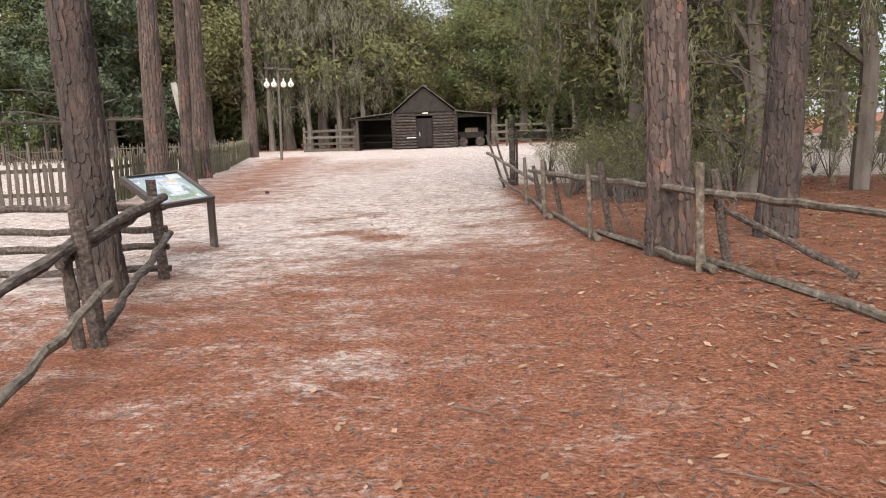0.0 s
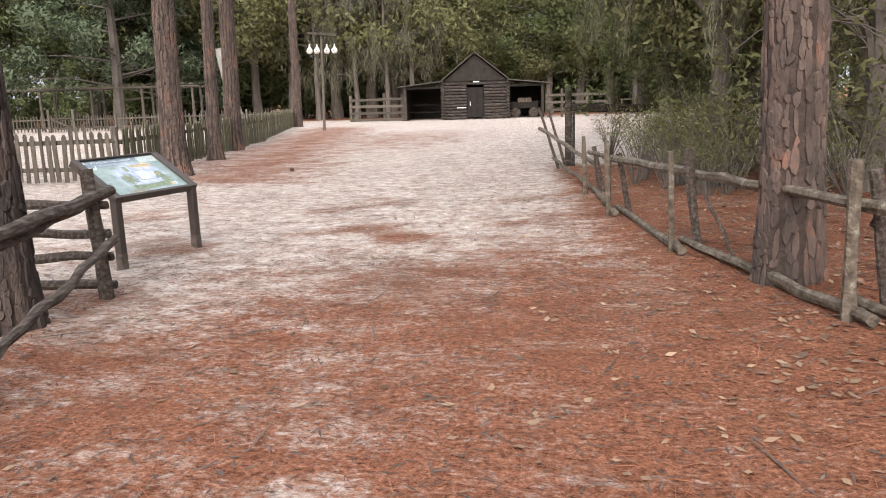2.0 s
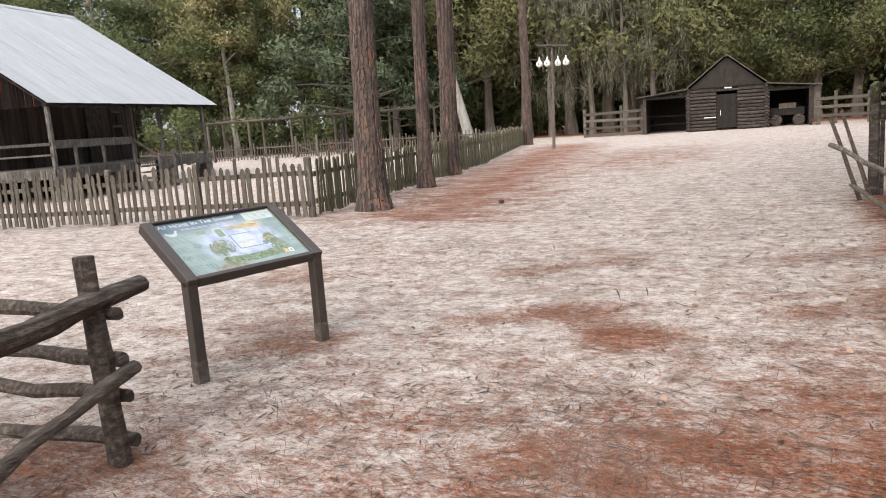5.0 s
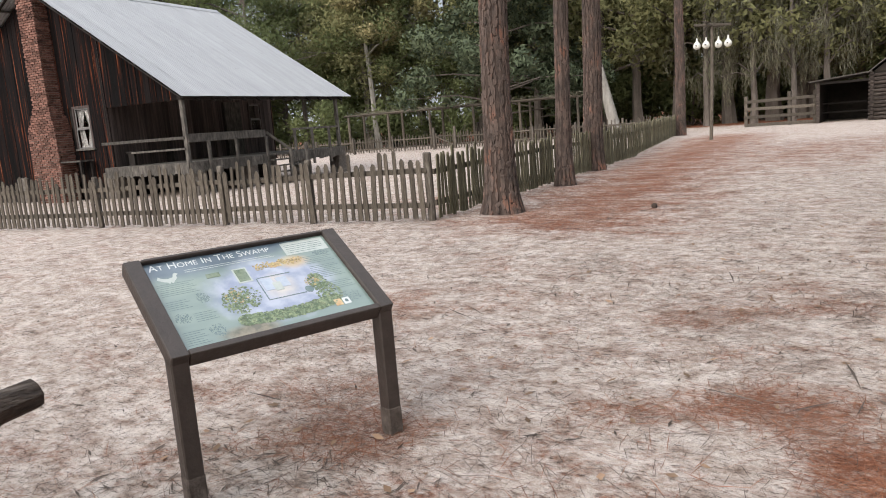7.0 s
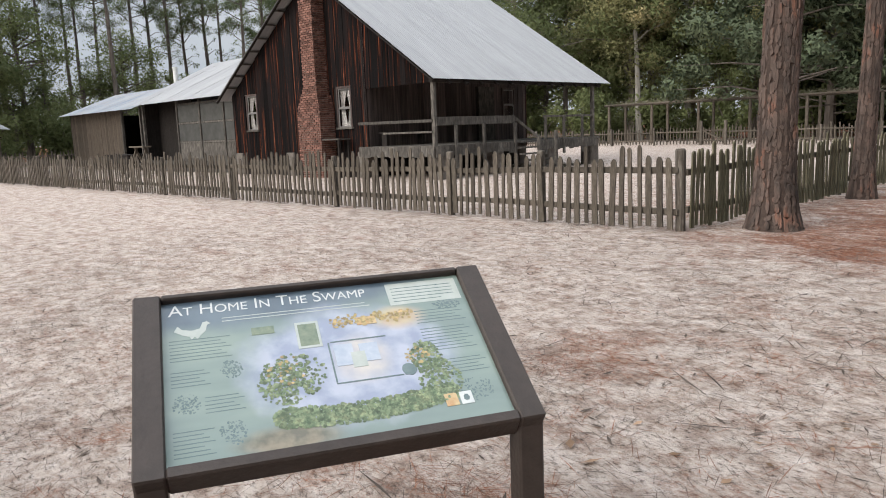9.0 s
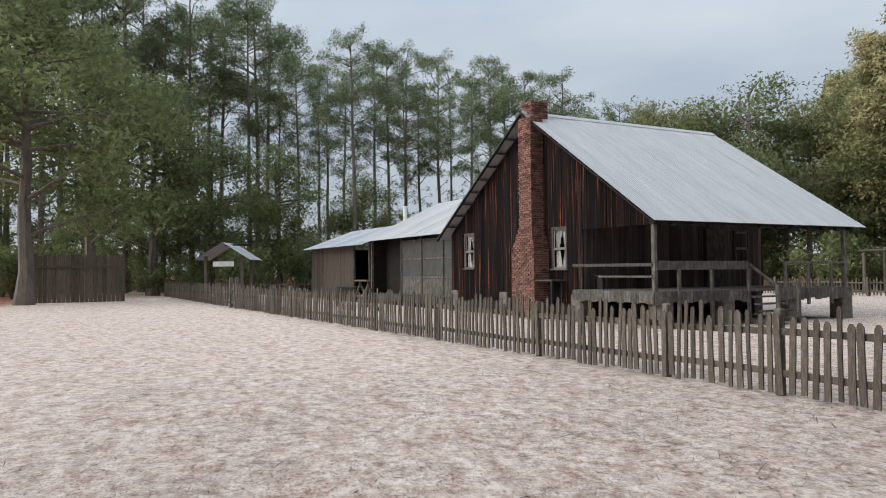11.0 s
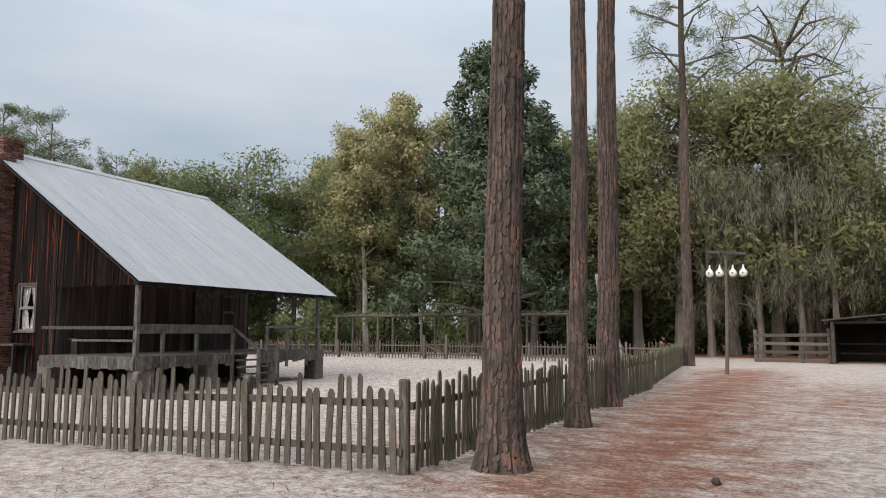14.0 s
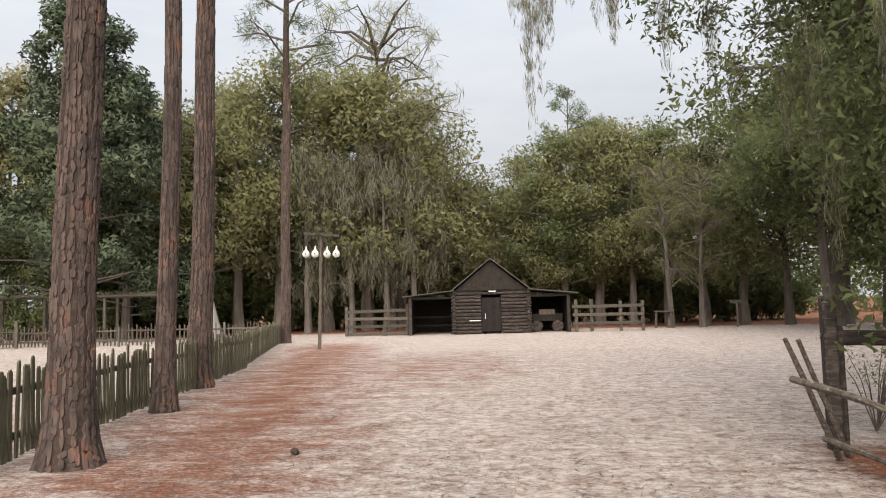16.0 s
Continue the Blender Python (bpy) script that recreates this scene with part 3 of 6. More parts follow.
picket_fence("grey picket fence behind the outbuildings", yard(27.5, 30), yard(-6.6, 41.5), step=0.23, outside=-1, seed=7)


def picket_gate(label, p, q, seed, swing=0):
    p, q = Vector((*p, 0)), Vector((*q, 0))
    d = q - p
    t = thing("picket_gate", label, "gate", pose(p.x, p.y, 0, 0, 0, math.degrees(math.atan2(d.y, d.x)) + swing))
    rng = random.Random(seed)
    for s in (0.0, d.length):
        part("post", Shape().box(s - 0.08, s + 0.08, -0.08, 0.08, -0.15, 1.42, None, 0.02), "post", t)
    for z in (0.25, 0.85):
        part("rail", Shape().beam((0.1, 0.02, z), (d.length - 0.1, 0.02, z), 0.03, 0.08), "picket", t)
    part("brace", Shape().beam((0.12, 0.05, 0.25), (d.length - 0.12, 0.05, 0.85), 0.03, 0.08), "picket", t, "diagonal brace")
    s = 0.16
    while s < d.length - 0.1:
        part("picket", PICKETS[rng.randrange(9)], "picket", t, at=pose(s, -0.02, 0.05, 0, rng.uniform(-1, 1), 0))
        s += 0.17
    return t


picket_gate("small closed picket gate with tall posts", yard(-6.55, 19.5), yard(-6.55, 20.7), 21)
picket_gate("closed picket gate with a diagonal brace", yard(27.5, 3.9), yard(27.5, 5.4), 22)


# ---- the farmhouse ----
EAVE_Z, RIDGE_Z, RIDGE_B, DEPTH = 2.92, 7.0, 6.2, 9.15
WALL_A, WALL_L, WALL_R, FLOOR_Z = 0.45, 11.95, 3.6, 1.0
SLOPE = (RIDGE_Z - EAVE_Z) / RIDGE_B


def roof_z(b):
    return RIDGE_Z - SLOPE * abs(b - RIDGE_B)


def corrugated(x0, x1, y0, y1, zf, pitch=0.10, height=0.012, thick=0.006):
    """A sheet of ribbed tin over x0..x1 (along the ribs' repeat) and y0..y1 (down the slope)."""
    s = Shape()
    n = max(4, int((x1 - x0) / pitch * 4))
    top, low = [], []
    for i in range(n + 1):
        x = x0 + (x1 - x0) * i / n
        hz = height * (1, 0.25, 0, 0.25)[i % 4]
        for y in (y0, y1):
            top.append((x, y, zf(x, y) + hz))
            low.append((x, y, zf(x, y) + hz - thick))
    k = len(top)
    fs = []
    for i in range(n):
        a = 2 * i
        fs += [(a, a + 2, a + 3, a + 1), (k + a, k + a + 1, k + a + 3, k + a + 2), (a, k + a, k + a + 2, a + 2), (a + 1, a + 3, k + a + 3, k + a + 1)]
    return s.add(top + low, fs)


def window(parent, w, h, at):
    """A sash window facing local -x: two sashes, a sill and curtains behind the panes."""
    t = part("window", Shape().box(-0.035, 0.05, -w / 2 - 0.07, -w / 2, -0.06, h + 0.07).box(-0.035, 0.05, w / 2, w / 2 + 0.07, -0.06, h + 0.07).box(-0.035, 0.05, -w / 2, w / 2, h, h + 0.07), "porch_wall", parent, "weathered window casing", at)
    part("window_sill", Shape().box(-0.08, 0.05, -w / 2 - 0.1, w / 2 + 0.1, -0.06, 0.0), "porch", t)
    for z0, z1, x in ((0.0, h / 2, 0.0), (h / 2, h, 0.022)):
        sash = Shape()
        for y0, y1 in ((-w / 2, -w / 2 + 0.045), (w / 2 - 0.045, w / 2)):
            sash.box(x - 0.018, x + 0.004, y0, y1, z0, z1)
        for za, zb in ((z0, z0 + 0.04), (z1 - 0.04, z1)):
            sash.box(x - 0.018, x + 0.004, -w / 2 + 0.045, w / 2 - 0.045, za, zb)
        part("sash", sash, "sash", t)
        pane = part("pane", Shape().box(x - 0.008, x - 0.004, -w / 2 + 0.045, w / 2 - 0.045, z0 + 0.04, z1 - 0.04), "glass", t)
        pane.visible_shadow = False
    for side in (-1, 1):
        s = Shape()
        n = 12
        vs = []
        for i in range(n + 1):
            f = i / n
            wave = 0.02 * math.sin(i * 2.3)
            spread = w * 0.5
            vs += [(0.085 + wave, side * (w / 2 - 0.02) - side * f * spread * 0.95, h - 0.02), (0.085 + wave, side * (w / 2 - 0.02) - side * f * spread * 0.55, h * 0.55), (0.085 + wave, side * (w / 2 - 0.02) - side * f * spread * 0.95, 0.02)]
        fs = []
        for i in range(n):
            a = 3 * i
            fs += [(a, a + 3, a + 4, a + 1), (a + 1, a + 4, a + 5, a + 2)]
        part("curtain", s.add(vs, fs), "curtain", t, "white parted curtain")
    return t


def board_wall(parent, axis, pos, lo, hi, z0, top, holes=(), step=0.24, mat="board", seed=0, thick=0.03, face=-1):
    """Upright boards with battens; axis 'a' stands across x at pos and runs along y; holes are (lo, hi, z0, z1)."""
    rng = random.Random(seed)
    s = lo
    while s < hi - 0.02:
        e = min(hi, s + step * rng.uniform(0.85, 1.15))
        spans = [(z0, None)]
        for h0, h1, hz0, hz1 in holes:
            if s < h1 and e > h0:
                spans = [(z0, hz0), (hz1, None)]
        x0 = pos + rng.uniform(-0.008, 0.008)
        for a, b in spans:
            ta, tb = (top(s), top(e)) if b is None else (b, b)
            g = 0.006
            c = [(s + g, a), (e - g, a), (e - g, tb), (s + g, ta)]
            vs = []
            for dx in (x0, x0 + thick):
                vs += [(dx, y, z) if axis == "a" else (y, dx, z) for y, z in c]
            part("board", Shape().add(vs, [(3, 2, 1, 0), (4, 5, 6, 7), (0, 1, 5, 4), (1, 2, 6, 5), (2, 3, 7, 6), (3, 0, 4, 7)]), mat, parent)
        s = e


house = thing("farmhouse", "dark board farmhouse with brick chimney and tin roof", "house", HOUSE, kind="")
W1, W2 = (10.15, 10.85, 1.68, 3.08), (4.35, 5.05, 1.62, 2.98)
wall_front = part("wall", Shape().box(WALL_A + 0.05, WALL_A + 0.09, WALL_R, W2[0], FLOOR_Z - 0.2, 4.6).box(WALL_A + 0.05, WALL_A + 0.09, W2[1], W1[0], FLOOR_Z - 0.2, 4.9)
                  .box(WALL_A + 0.05, WALL_A + 0.09, W1[1], WALL_L, FLOOR_Z - 0.2, 3.0).box(WALL_A + 0.05, WALL_A + 0.09, W2[0], W2[1], FLOOR_Z - 0.2, W2[2]).box(WALL_A + 0.05, WALL_A + 0.09, W1[0], W1[1], FLOOR_Z - 0.2, W1[2]), "dark_wood", house, "gable wall of dark red-brown upright boards")
board_wall(wall_front, "a", WALL_A, WALL_R, WALL_L, 0.55, lambda b: roof_z(b) - 0.10, [W1, W2], seed=1)
board_wall(wall_front, "a", WALL_A + 0.01, 0.15, WALL_R, 2.85, lambda b: roof_z(b) - 0.10, (), seed=2)
wall_porch = part("wall", Shape().box(WALL_A, DEPTH - 0.5, WALL_R + 0.05, WALL_R + 0.09, FLOOR_Z - 0.2, 4.4), "dark_wood", house, "porch-side wall of dark boards")
board_wall(wall_porch, "b", WALL_R, WALL_A, DEPTH - 0.5, FLOOR_Z, lambda a: roof_z(WALL_R) - 0.1, [(5.9, 6.8, FLOOR_Z, 3.0)], step=0.26, seed=3, mat="porch_wall")
wall_back = part("wall", Shape().box(DEPTH - 0.5, DEPTH - 0.42, WALL_R, WALL_L, FLOOR_Z - 0.3, 3.1).box(WALL_A, DEPTH - 0.4, WALL_L - 0.04, WALL_L + 0.02, 0.5, 3.1), "board", house)
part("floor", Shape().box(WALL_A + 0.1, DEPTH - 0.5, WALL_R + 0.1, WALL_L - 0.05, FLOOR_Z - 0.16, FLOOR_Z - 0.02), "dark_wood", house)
# added sheets, coloured dark for the shade under the house
part("skirt", Shape().box(WALL_A + 0.12, DEPTH - 0.55, WALL_R + 0.1, WALL_R + 0.14, -0.05, FLOOR_Z - 0.2), "dark_wood", house, "added dark sheet for the shade under the house")
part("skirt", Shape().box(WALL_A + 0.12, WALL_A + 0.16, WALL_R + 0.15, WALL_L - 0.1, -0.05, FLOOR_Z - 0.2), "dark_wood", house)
part("door", Shape().box(5.9, 6.8, WALL_R + 0.005, WALL_R + 0.045, FLOOR_Z, 3.0), "porch", house, "plain plank porch door")
window(house, 0.66, 1.30, pose(WALL_A + 0.01, 10.5, 1.72))
window(house, 0.66, 1.28, pose(WALL_A + 0.01, 4.7, 1.66))
window(house, 0.62, 1.15, pose(7.6, WALL_R - 0.01, 1.75, 0, 0, 90))

roof = part("roof", Shape().box(0.25, DEPTH - 0.25, RIDGE_B - 0.03, RIDGE_B + 0.03, RIDGE_Z - 0.22, RIDGE_Z - 0.06), "dark_wood", house, "weathered grey corrugated tin roof")
nsheet = 13
for side in (0, 1):
    for i in range(nsheet):
        x0, x1 = DEPTH * i / nsheet - 0.01, DEPTH * (i + 1) / nsheet + 0.03
        y0, y1 = (RIDGE_B, -0.02) if side == 0 else (RIDGE_B, 12.4)
        lift = 0.004 * (i % 2)
        part("tin_sheet", corrugated(x0, x1, y0, y1, lambda x, y, q=lift: roof_z(y) + q), "tin", roof)
part("ridge_cap", Shape().add([(0, RIDGE_B - 0.2, roof_z(RIDGE_B - 0.2) + 0.025), (0, RIDGE_B, RIDGE_Z + 0.04), (0, RIDGE_B + 0.2, roof_z(RIDGE_B - 0.2) + 0.025), (DEPTH, RIDGE_B - 0.2, roof_z(RIDGE_B - 0.2) + 0.025), (DEPTH, RIDGE_B, RIDGE_Z + 0.04), (DEPTH, RIDGE_B + 0.2, roof_z(RIDGE_B - 0.2) + 0.025)],
     [(0, 3, 4, 1), (1, 4, 5, 2)]), "tin", roof)
for b in [0.45 + 0.62 * i for i in range(19)]:
    if abs(b - RIDGE_B) > 0.7:
        part("purlin", Shape().beam((0.03, b, roof_z(b) - 0.055), (DEPTH - 0.05, b, roof_z(b) - 0.055), 0.10, 0.05), "porch", roof, "lath end under the eaves")
for b0, b1 in ((0.0, RIDGE_B), (12.4, RIDGE_B)):
    part("barge_board", Shape().beam((0.02, b0, roof_z(b0) - 0.07), (0.02, b1, roof_z(b1) - 0.07), 0.03, 0.09, up=(1, 0, 0)), "dark_wood", roof)
    for a in [WALL_A + 0.3 + 0.7 * i for i in range(12)]:
        part("rafter", Shape().beam((a, b0, roof_z(b0) - 0.14), (a, b1, roof_z(b1) - 0.14), 0.06, 0.11, up=(1, 0, 0)), "dark_wood", roof)

# porch
porch = part("porch_floor", Shape().box(0.1, DEPTH - 0.5, 0.12, WALL_R - 0.01, FLOOR_Z - 0.06, FLOOR_Z), "porch", house, "grey plank porch floor")
for i in range(30):
    if not 12 < i < 18:
        a0 = 0.12 + i * 0.275
        part("board", Shape().box(a0, a0 + 0.262, 0.08, 0.11, 0.64 + 0.03 * (i % 3), FLOOR_Z - 0.01), "porch", porch)
for i in range(12):
    part("board", Shape().box(0.07, 0.10, 0.12 + i * 0.29, 0.40 + i * 0.29, 0.66 + 0.03 * (i % 2), FLOOR_Z - 0.01), "porch", porch)
for a in (0.2, 8.3):
    part("post", Shape().box(a - 0.06, a + 0.06, 0.14, 0.26, FLOOR_Z, EAVE_Z + 0.02, None, 0.012), "porch", porch)
part("plate", Shape().box(0.1, DEPTH - 0.4, 0.13, 0.27, EAVE_Z - 0.10, EAVE_Z + 0.0), "dark_wood", house)
for p, q, w, h in (((0.2, 0.13, 1.70), (3.75, 0.13, 1.70), 0.05, 0.25), ((0.12, 0.2, 1.72), (0.12, WALL_R, 1.74), 0.05, 0.09), ((0.12, 0.2, 1.40), (0.12, WALL_R - 1.2, 1.40), 0.04, 0.06),
                   ((5.3, 0.15, 1.78), (8.3, 0.15, 1.78), 0.05, 0.07), ((3.8, 0.1, 1.72), (4.0, -0.66, 1.1), 0.05, 0.08)):
    part("handrail", Shape().beam(p, q, w, h, bev=0.008), "porch", porch)
for a in (0.95, 2.2, 3.7):
    part("post", Shape().box(a - 0.05, a + 0.05, 0.02, 0.10, 0.0, 1.6, None, 0.01), "porch", porch)
for a in (5.35, 6.4, 7.5):
    part("post", Shape().box(a - 0.045, a + 0.045, 0.06, 0.14, 0.5, 1.75, None, 0.01), "porch", porch)
part("post", Shape().box(3.95, 4.05, -0.72, -0.62, 0.0, 1.12, None, 0.01), "porch", porch)
part("post", Shape().box(5.0, 5.1, -0.6, -0.5, 0.0, 1.3, None, 0.01), "porch", porch)
stairs = part("stairs", Shape().box(3.78, 3.84, -0.6, 0.05, 0, 0.16), "porch", house, "four plank steps")
for i in range(4):
    part("tread", Shape().box(3.75, 4.95, -0.62 + 0.17 * i, -0.40 + 0.17 * i, 0.16 + 0.2 * i, 0.21 + 0.2 * i), "porch", stairs)
for a in (0.6, 3.0, 5.8, 8.4):
    for b in (0.4, 3.8, 8.0, 11.6):
        part("pier", Shape().box(a - 0.25, a + 0.25, b - 0.25, b + 0.25, -0.1, FLOOR_Z - 0.16 if b > 1 else FLOOR_Z - 0.06, None, 0.04), "stone", house)
part("bench", Shape().box(0.8, 2.6, 3.05, 3.4, 1.40, 1.45).box(0.85, 0.93, 3.1, 3.35, FLOOR_Z, 1.40).box(2.45, 2.53, 3.1, 3.35, FLOOR_Z, 1.40), "dark_wood", house, "plank bench on the porch")

# the chimney, course by course
chimney = part("chimney", Shape().box(-0.14, WALL_A - 0.01, 5.30, 6.50, 0, 2.2).box(-0.02, WALL_A - 0.01, 5.58, 6.23, 2.2, RIDGE_Z - 0.25).box(0.25, 0.85, 5.85, 6.35, RIDGE_Z - 0.35, RIDGE_Z + 0.34), "mortar", house, "tapered red brick chimney")
BRICK = [Shape().box(-0.098, 0.098, -0.045, 0.045, 0, 0.060, None, 0.005).mesh("brick", "brick") for _ in range(3)]
brng = random.Random(9)
stuff_bricks = Shape()


def chimney_width(z):
    if z < 2.25:
        return 5.25, 6.55, -0.19
    k = min(1, (z - 2.25) / 0.8)
    return 5.25 + 0.28 * k, 6.55 - 0.27 * k, -0.19 + 0.12 * k


placed = 0
for c in range(int((RIDGE_Z - 0.2) / 0.075)):
    z = c * 0.075
    y0, y1, xf = chimney_width(z)
    runs = [("f", y0, y1), ("r", xf, WALL_A), ("l", xf, WALL_A)]
    for side, lo, hi in runs:
        if side == "l" and z > 2.2:
            continue
        s = lo - (0.105 if c % 2 else 0)
        while s < hi - 0.05:
            a, b = max(s, lo), min(s + 0.2, hi)
            mid, d = (a + b) / 2, brng.uniform(-0.008, 0.010)
            if side == "f":
                if placed < 290 and z > 0.6:
                    o = part("brick", BRICK[brng.randrange(3)], "brick", chimney, at=pose(xf + 0.045 - d, mid, z, brng.uniform(-1, 1), 0, 90) @ Matrix.Diagonal(((b - a) / 0.21, 1, 1, 1)))
                    placed += 1
                else:
                    stuff_bricks.box(xf - d, xf + 0.09, a + 0.008, b - 0.008, z, z + 0.058)
            else:
                ys = (y0 - d, y0 + 0.09) if side == "r" else (y1 - 0.09, y1 + d)
                stuff_bricks.box(a + 0.008, b - 0.008, ys[0], ys[1], z, z + 0.058)
            s += 0.21
for c in range(9):
    z = RIDGE_Z - 0.32 + c * 0.075
    g = 0.03 if c > 6 else 0
    for i in range(3):
        stuff_bricks.box(0.20 - g, 0.30, 5.8 + i * 0.2, 5.99 + i * 0.2, z, z + 0.058)
        stuff_bricks.box(0.31 + i * 0.18, 0.48 + i * 0.18, 5.79 - g, 5.89, z, z + 0.058)
        stuff_bricks.box(0.31 + i * 0.18, 0.48 + i * 0.18, 6.3, 6.4 + g, z, z + 0.058)
part("brickwork", stuff_bricks, "brick_many", chimney)["kind"] = "stuff"
stand = thing("wash_stand", "small dark wooden wash stand against the gable wall", "stand", HOUSE @ pose(0.1, 4.9, 0))
part("top", Shape().box(-0.25, 0.25, -0.55, 0.55, 1.25, 1.30), "porch", stand)
for sx in (-0.2, 0.2):
    for sy in (-0.5, 0.5):
        part("leg", Shape().box(sx - 0.035, sx + 0.035, sy - 0.035, sy + 0.035, 0, 1.25), "dark_wood", stand)

# the kitchen wing
kitchen = thing("kitchen_wing", "low kitchen wing with a screened porch and tin roof", "outbuilding", HOUSE)
KA, KB0, KB1 = 0.9, 12.45, 21.5


def kitchen_z(a):
    return 3.22 + (a - KA + 0.4) * 0.47 if a < 5.2 else 3.22 + 4.7 * 0.47 - (a - 5.2) * 0.47


kroof = part("roof", Shape().box(5.1, 5.3, KB0, KB1, 5.2, 5.34), "dark_wood", kitchen, "pale weathered tin roof")
for i in range(8):
    b0, b1 = KB0 + (KB1 + 0.5 - KB0) * i / 8, KB0 + (KB1 + 0.5 - KB0) * (i + 1) / 8 + 0.02
    for a0, a1 in ((5.2, KA - 0.45), (5.2, 9.9)):
        sh = corrugated(b0, b1, a0, a1, lambda x, y, q=0.004 * (i % 2): kitchen_z(y) + q)
        sh.v = [(y, x, z) for x, y, z in sh.v]
        part("tin_sheet", sh, "wing_tin", kroof)
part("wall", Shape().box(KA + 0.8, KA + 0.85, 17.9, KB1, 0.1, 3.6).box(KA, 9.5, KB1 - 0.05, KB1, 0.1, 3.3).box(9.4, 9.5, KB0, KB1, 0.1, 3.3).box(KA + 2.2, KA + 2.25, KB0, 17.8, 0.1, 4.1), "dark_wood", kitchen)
part("floor", Shape().box(KA, 9.4, KB0, KB1 - 0.06, 0.0, 0.5), "porch", kitchen)
for b in (12.55, 13.5, 15.6, 17.75, 21.4):
    part("post", Shape().box(KA - 0.06, KA + 0.06, b - 0.06, b + 0.06, 0.0, 3.3), "porch", kitchen)
for z in (0.55, 1.35, 2.2, 3.05):
    part("rail", Shape().box(KA - 0.03, KA + 0.03, 12.55, 17.75, z - 0.04, z + 0.04), "porch", kitchen)
for b0, b1 in ((12.6, 13.44), (13.56, 15.54), (15.66, 17.69)):
    for z0, z1 in ((1.4, 2.15), (2.25, 3.0)):
        part("screen", Shape().box(KA - 0.006, KA + 0.006, b0, b1, z0, z1), "screen", kitchen, "grey insect screen")
    part("panel", Shape().box(KA - 0.015, KA + 0.015, b0, b1, 0.6, 1.3), "porch", kitchen)

shed = thing("wash_shed", "small brown board shed with patched tin roof", "shed", HOUSE)
SB0, SB1, SA = 21.9, 31.8, 1.0
sroof = part("roof", Shape().box(3.9, 4.0, SB0, SB1, 4.15, 4.25), "dark_wood", shed, "patched blue-grey tin roof")
for i in range(6):
    b0, b1 = SB0 - 0.1 + 10.4 * i / 6, SB0 - 0.1 + 10.4 * (i + 1) / 6 + 0.02
    for a0, a1 in ((3.95, SA - 0.5), (3.95, 7.4)):
        sh = corrugated(b0, b1, a0, a1, lambda x, y, q=0.004 * (i % 2): 4.35 - 0.37 * abs(y - 3.95) + q)
        sh.v = [(y, x, z) for x, y, z in sh.v]
        part("tin_sheet", sh, "shed_tin", sroof)
board_wall(shed, "a", SA, 24.3, SB1, 0.1, lambda b: 3.2, (), mat="shed_wood", seed=12)
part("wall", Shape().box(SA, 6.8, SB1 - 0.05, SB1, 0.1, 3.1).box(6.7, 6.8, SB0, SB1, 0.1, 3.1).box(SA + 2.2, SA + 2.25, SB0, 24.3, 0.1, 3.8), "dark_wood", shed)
for b in (22.0, 24.3):
    part("post", Shape().box(SA - 0.06, SA + 0.06, b - 0.06, b + 0.06, 0.0, 3.2), "porch", shed)
part("stove_pipe", Shape().tube([(4.6, 25.2, 3.9), (4.6, 25.2, 5.45)], [0.13, 0.13], 12).tube([(4.6, 25.2, 5.45), (4.6, 25.2, 5.5)], [0.16, 0.16], 12), "white", shed, "white stove pipe")


# ---- the log barn ----
barn = thing("log_barn", "dark log barn with gable loft and two open side sheds", "barn", pose(-5.82, 52, 0, 0, 0, 6.5))
BW = 2.12
brn = random.Random(5)
# dark sheets behind the logs put the shade of the chinks in colour
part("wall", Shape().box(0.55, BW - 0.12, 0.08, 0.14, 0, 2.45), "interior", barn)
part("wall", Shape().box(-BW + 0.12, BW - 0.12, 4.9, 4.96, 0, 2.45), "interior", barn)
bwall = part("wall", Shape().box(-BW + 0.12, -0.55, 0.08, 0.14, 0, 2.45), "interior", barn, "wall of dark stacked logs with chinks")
for i in range(12):
    z = 0.11 + i * 0.2
    spans = ((-BW - 0.16, -0.58), (0.58, BW + 0.16)) if z < 2.15 else ((-BW - 0.16, BW + 0.16),)
    for a, b in spans:
        r = brn.uniform(0.08, 0.098)
        part("log", Shape().tube([(a, 0.05, z), ((a + b) / 2, 0.05 + brn.uniform(-0.02, 0.02), z + brn.uniform(-0.015, 0.015)), (b, 0.05, z)], [r, r * 0.97, r], 9), "log", bwall)
    for x in (-BW, BW):
        part("log", Shape().tube([(x, -0.14, z + 0.09), (x, 5.1, z + 0.09)], [0.09, 0.09], 8), "log", bwall)
part("door", Shape().box(-0.53, 0.53, 0.02, 0.06, 0.12, 2.06), "dark_wood", barn, "dark plank barn door")
for x in (-0.32, -0.10, 0.12, 0.34):
    part("door_board", Shape().box(x - 0.1, x + 0.1, 0.0, 0.018, 0.13, 2.05), "dark_wood", barn)
part("door_latch", Shape().box(-0.36, -0.33, -0.015, 0.0, 0.85, 1.15), "white", barn, "pale worn latch")
part("sign_board", Shape().box(-0.12, 0.27, -0.02, -0.002, 2.38, 2.45), "white", barn, "small white sign above the door")
part("sign_board", Shape().box(-1.25, -0.6, -0.07, -0.05, 0.74, 0.79), "white", barn, "small pale notice")
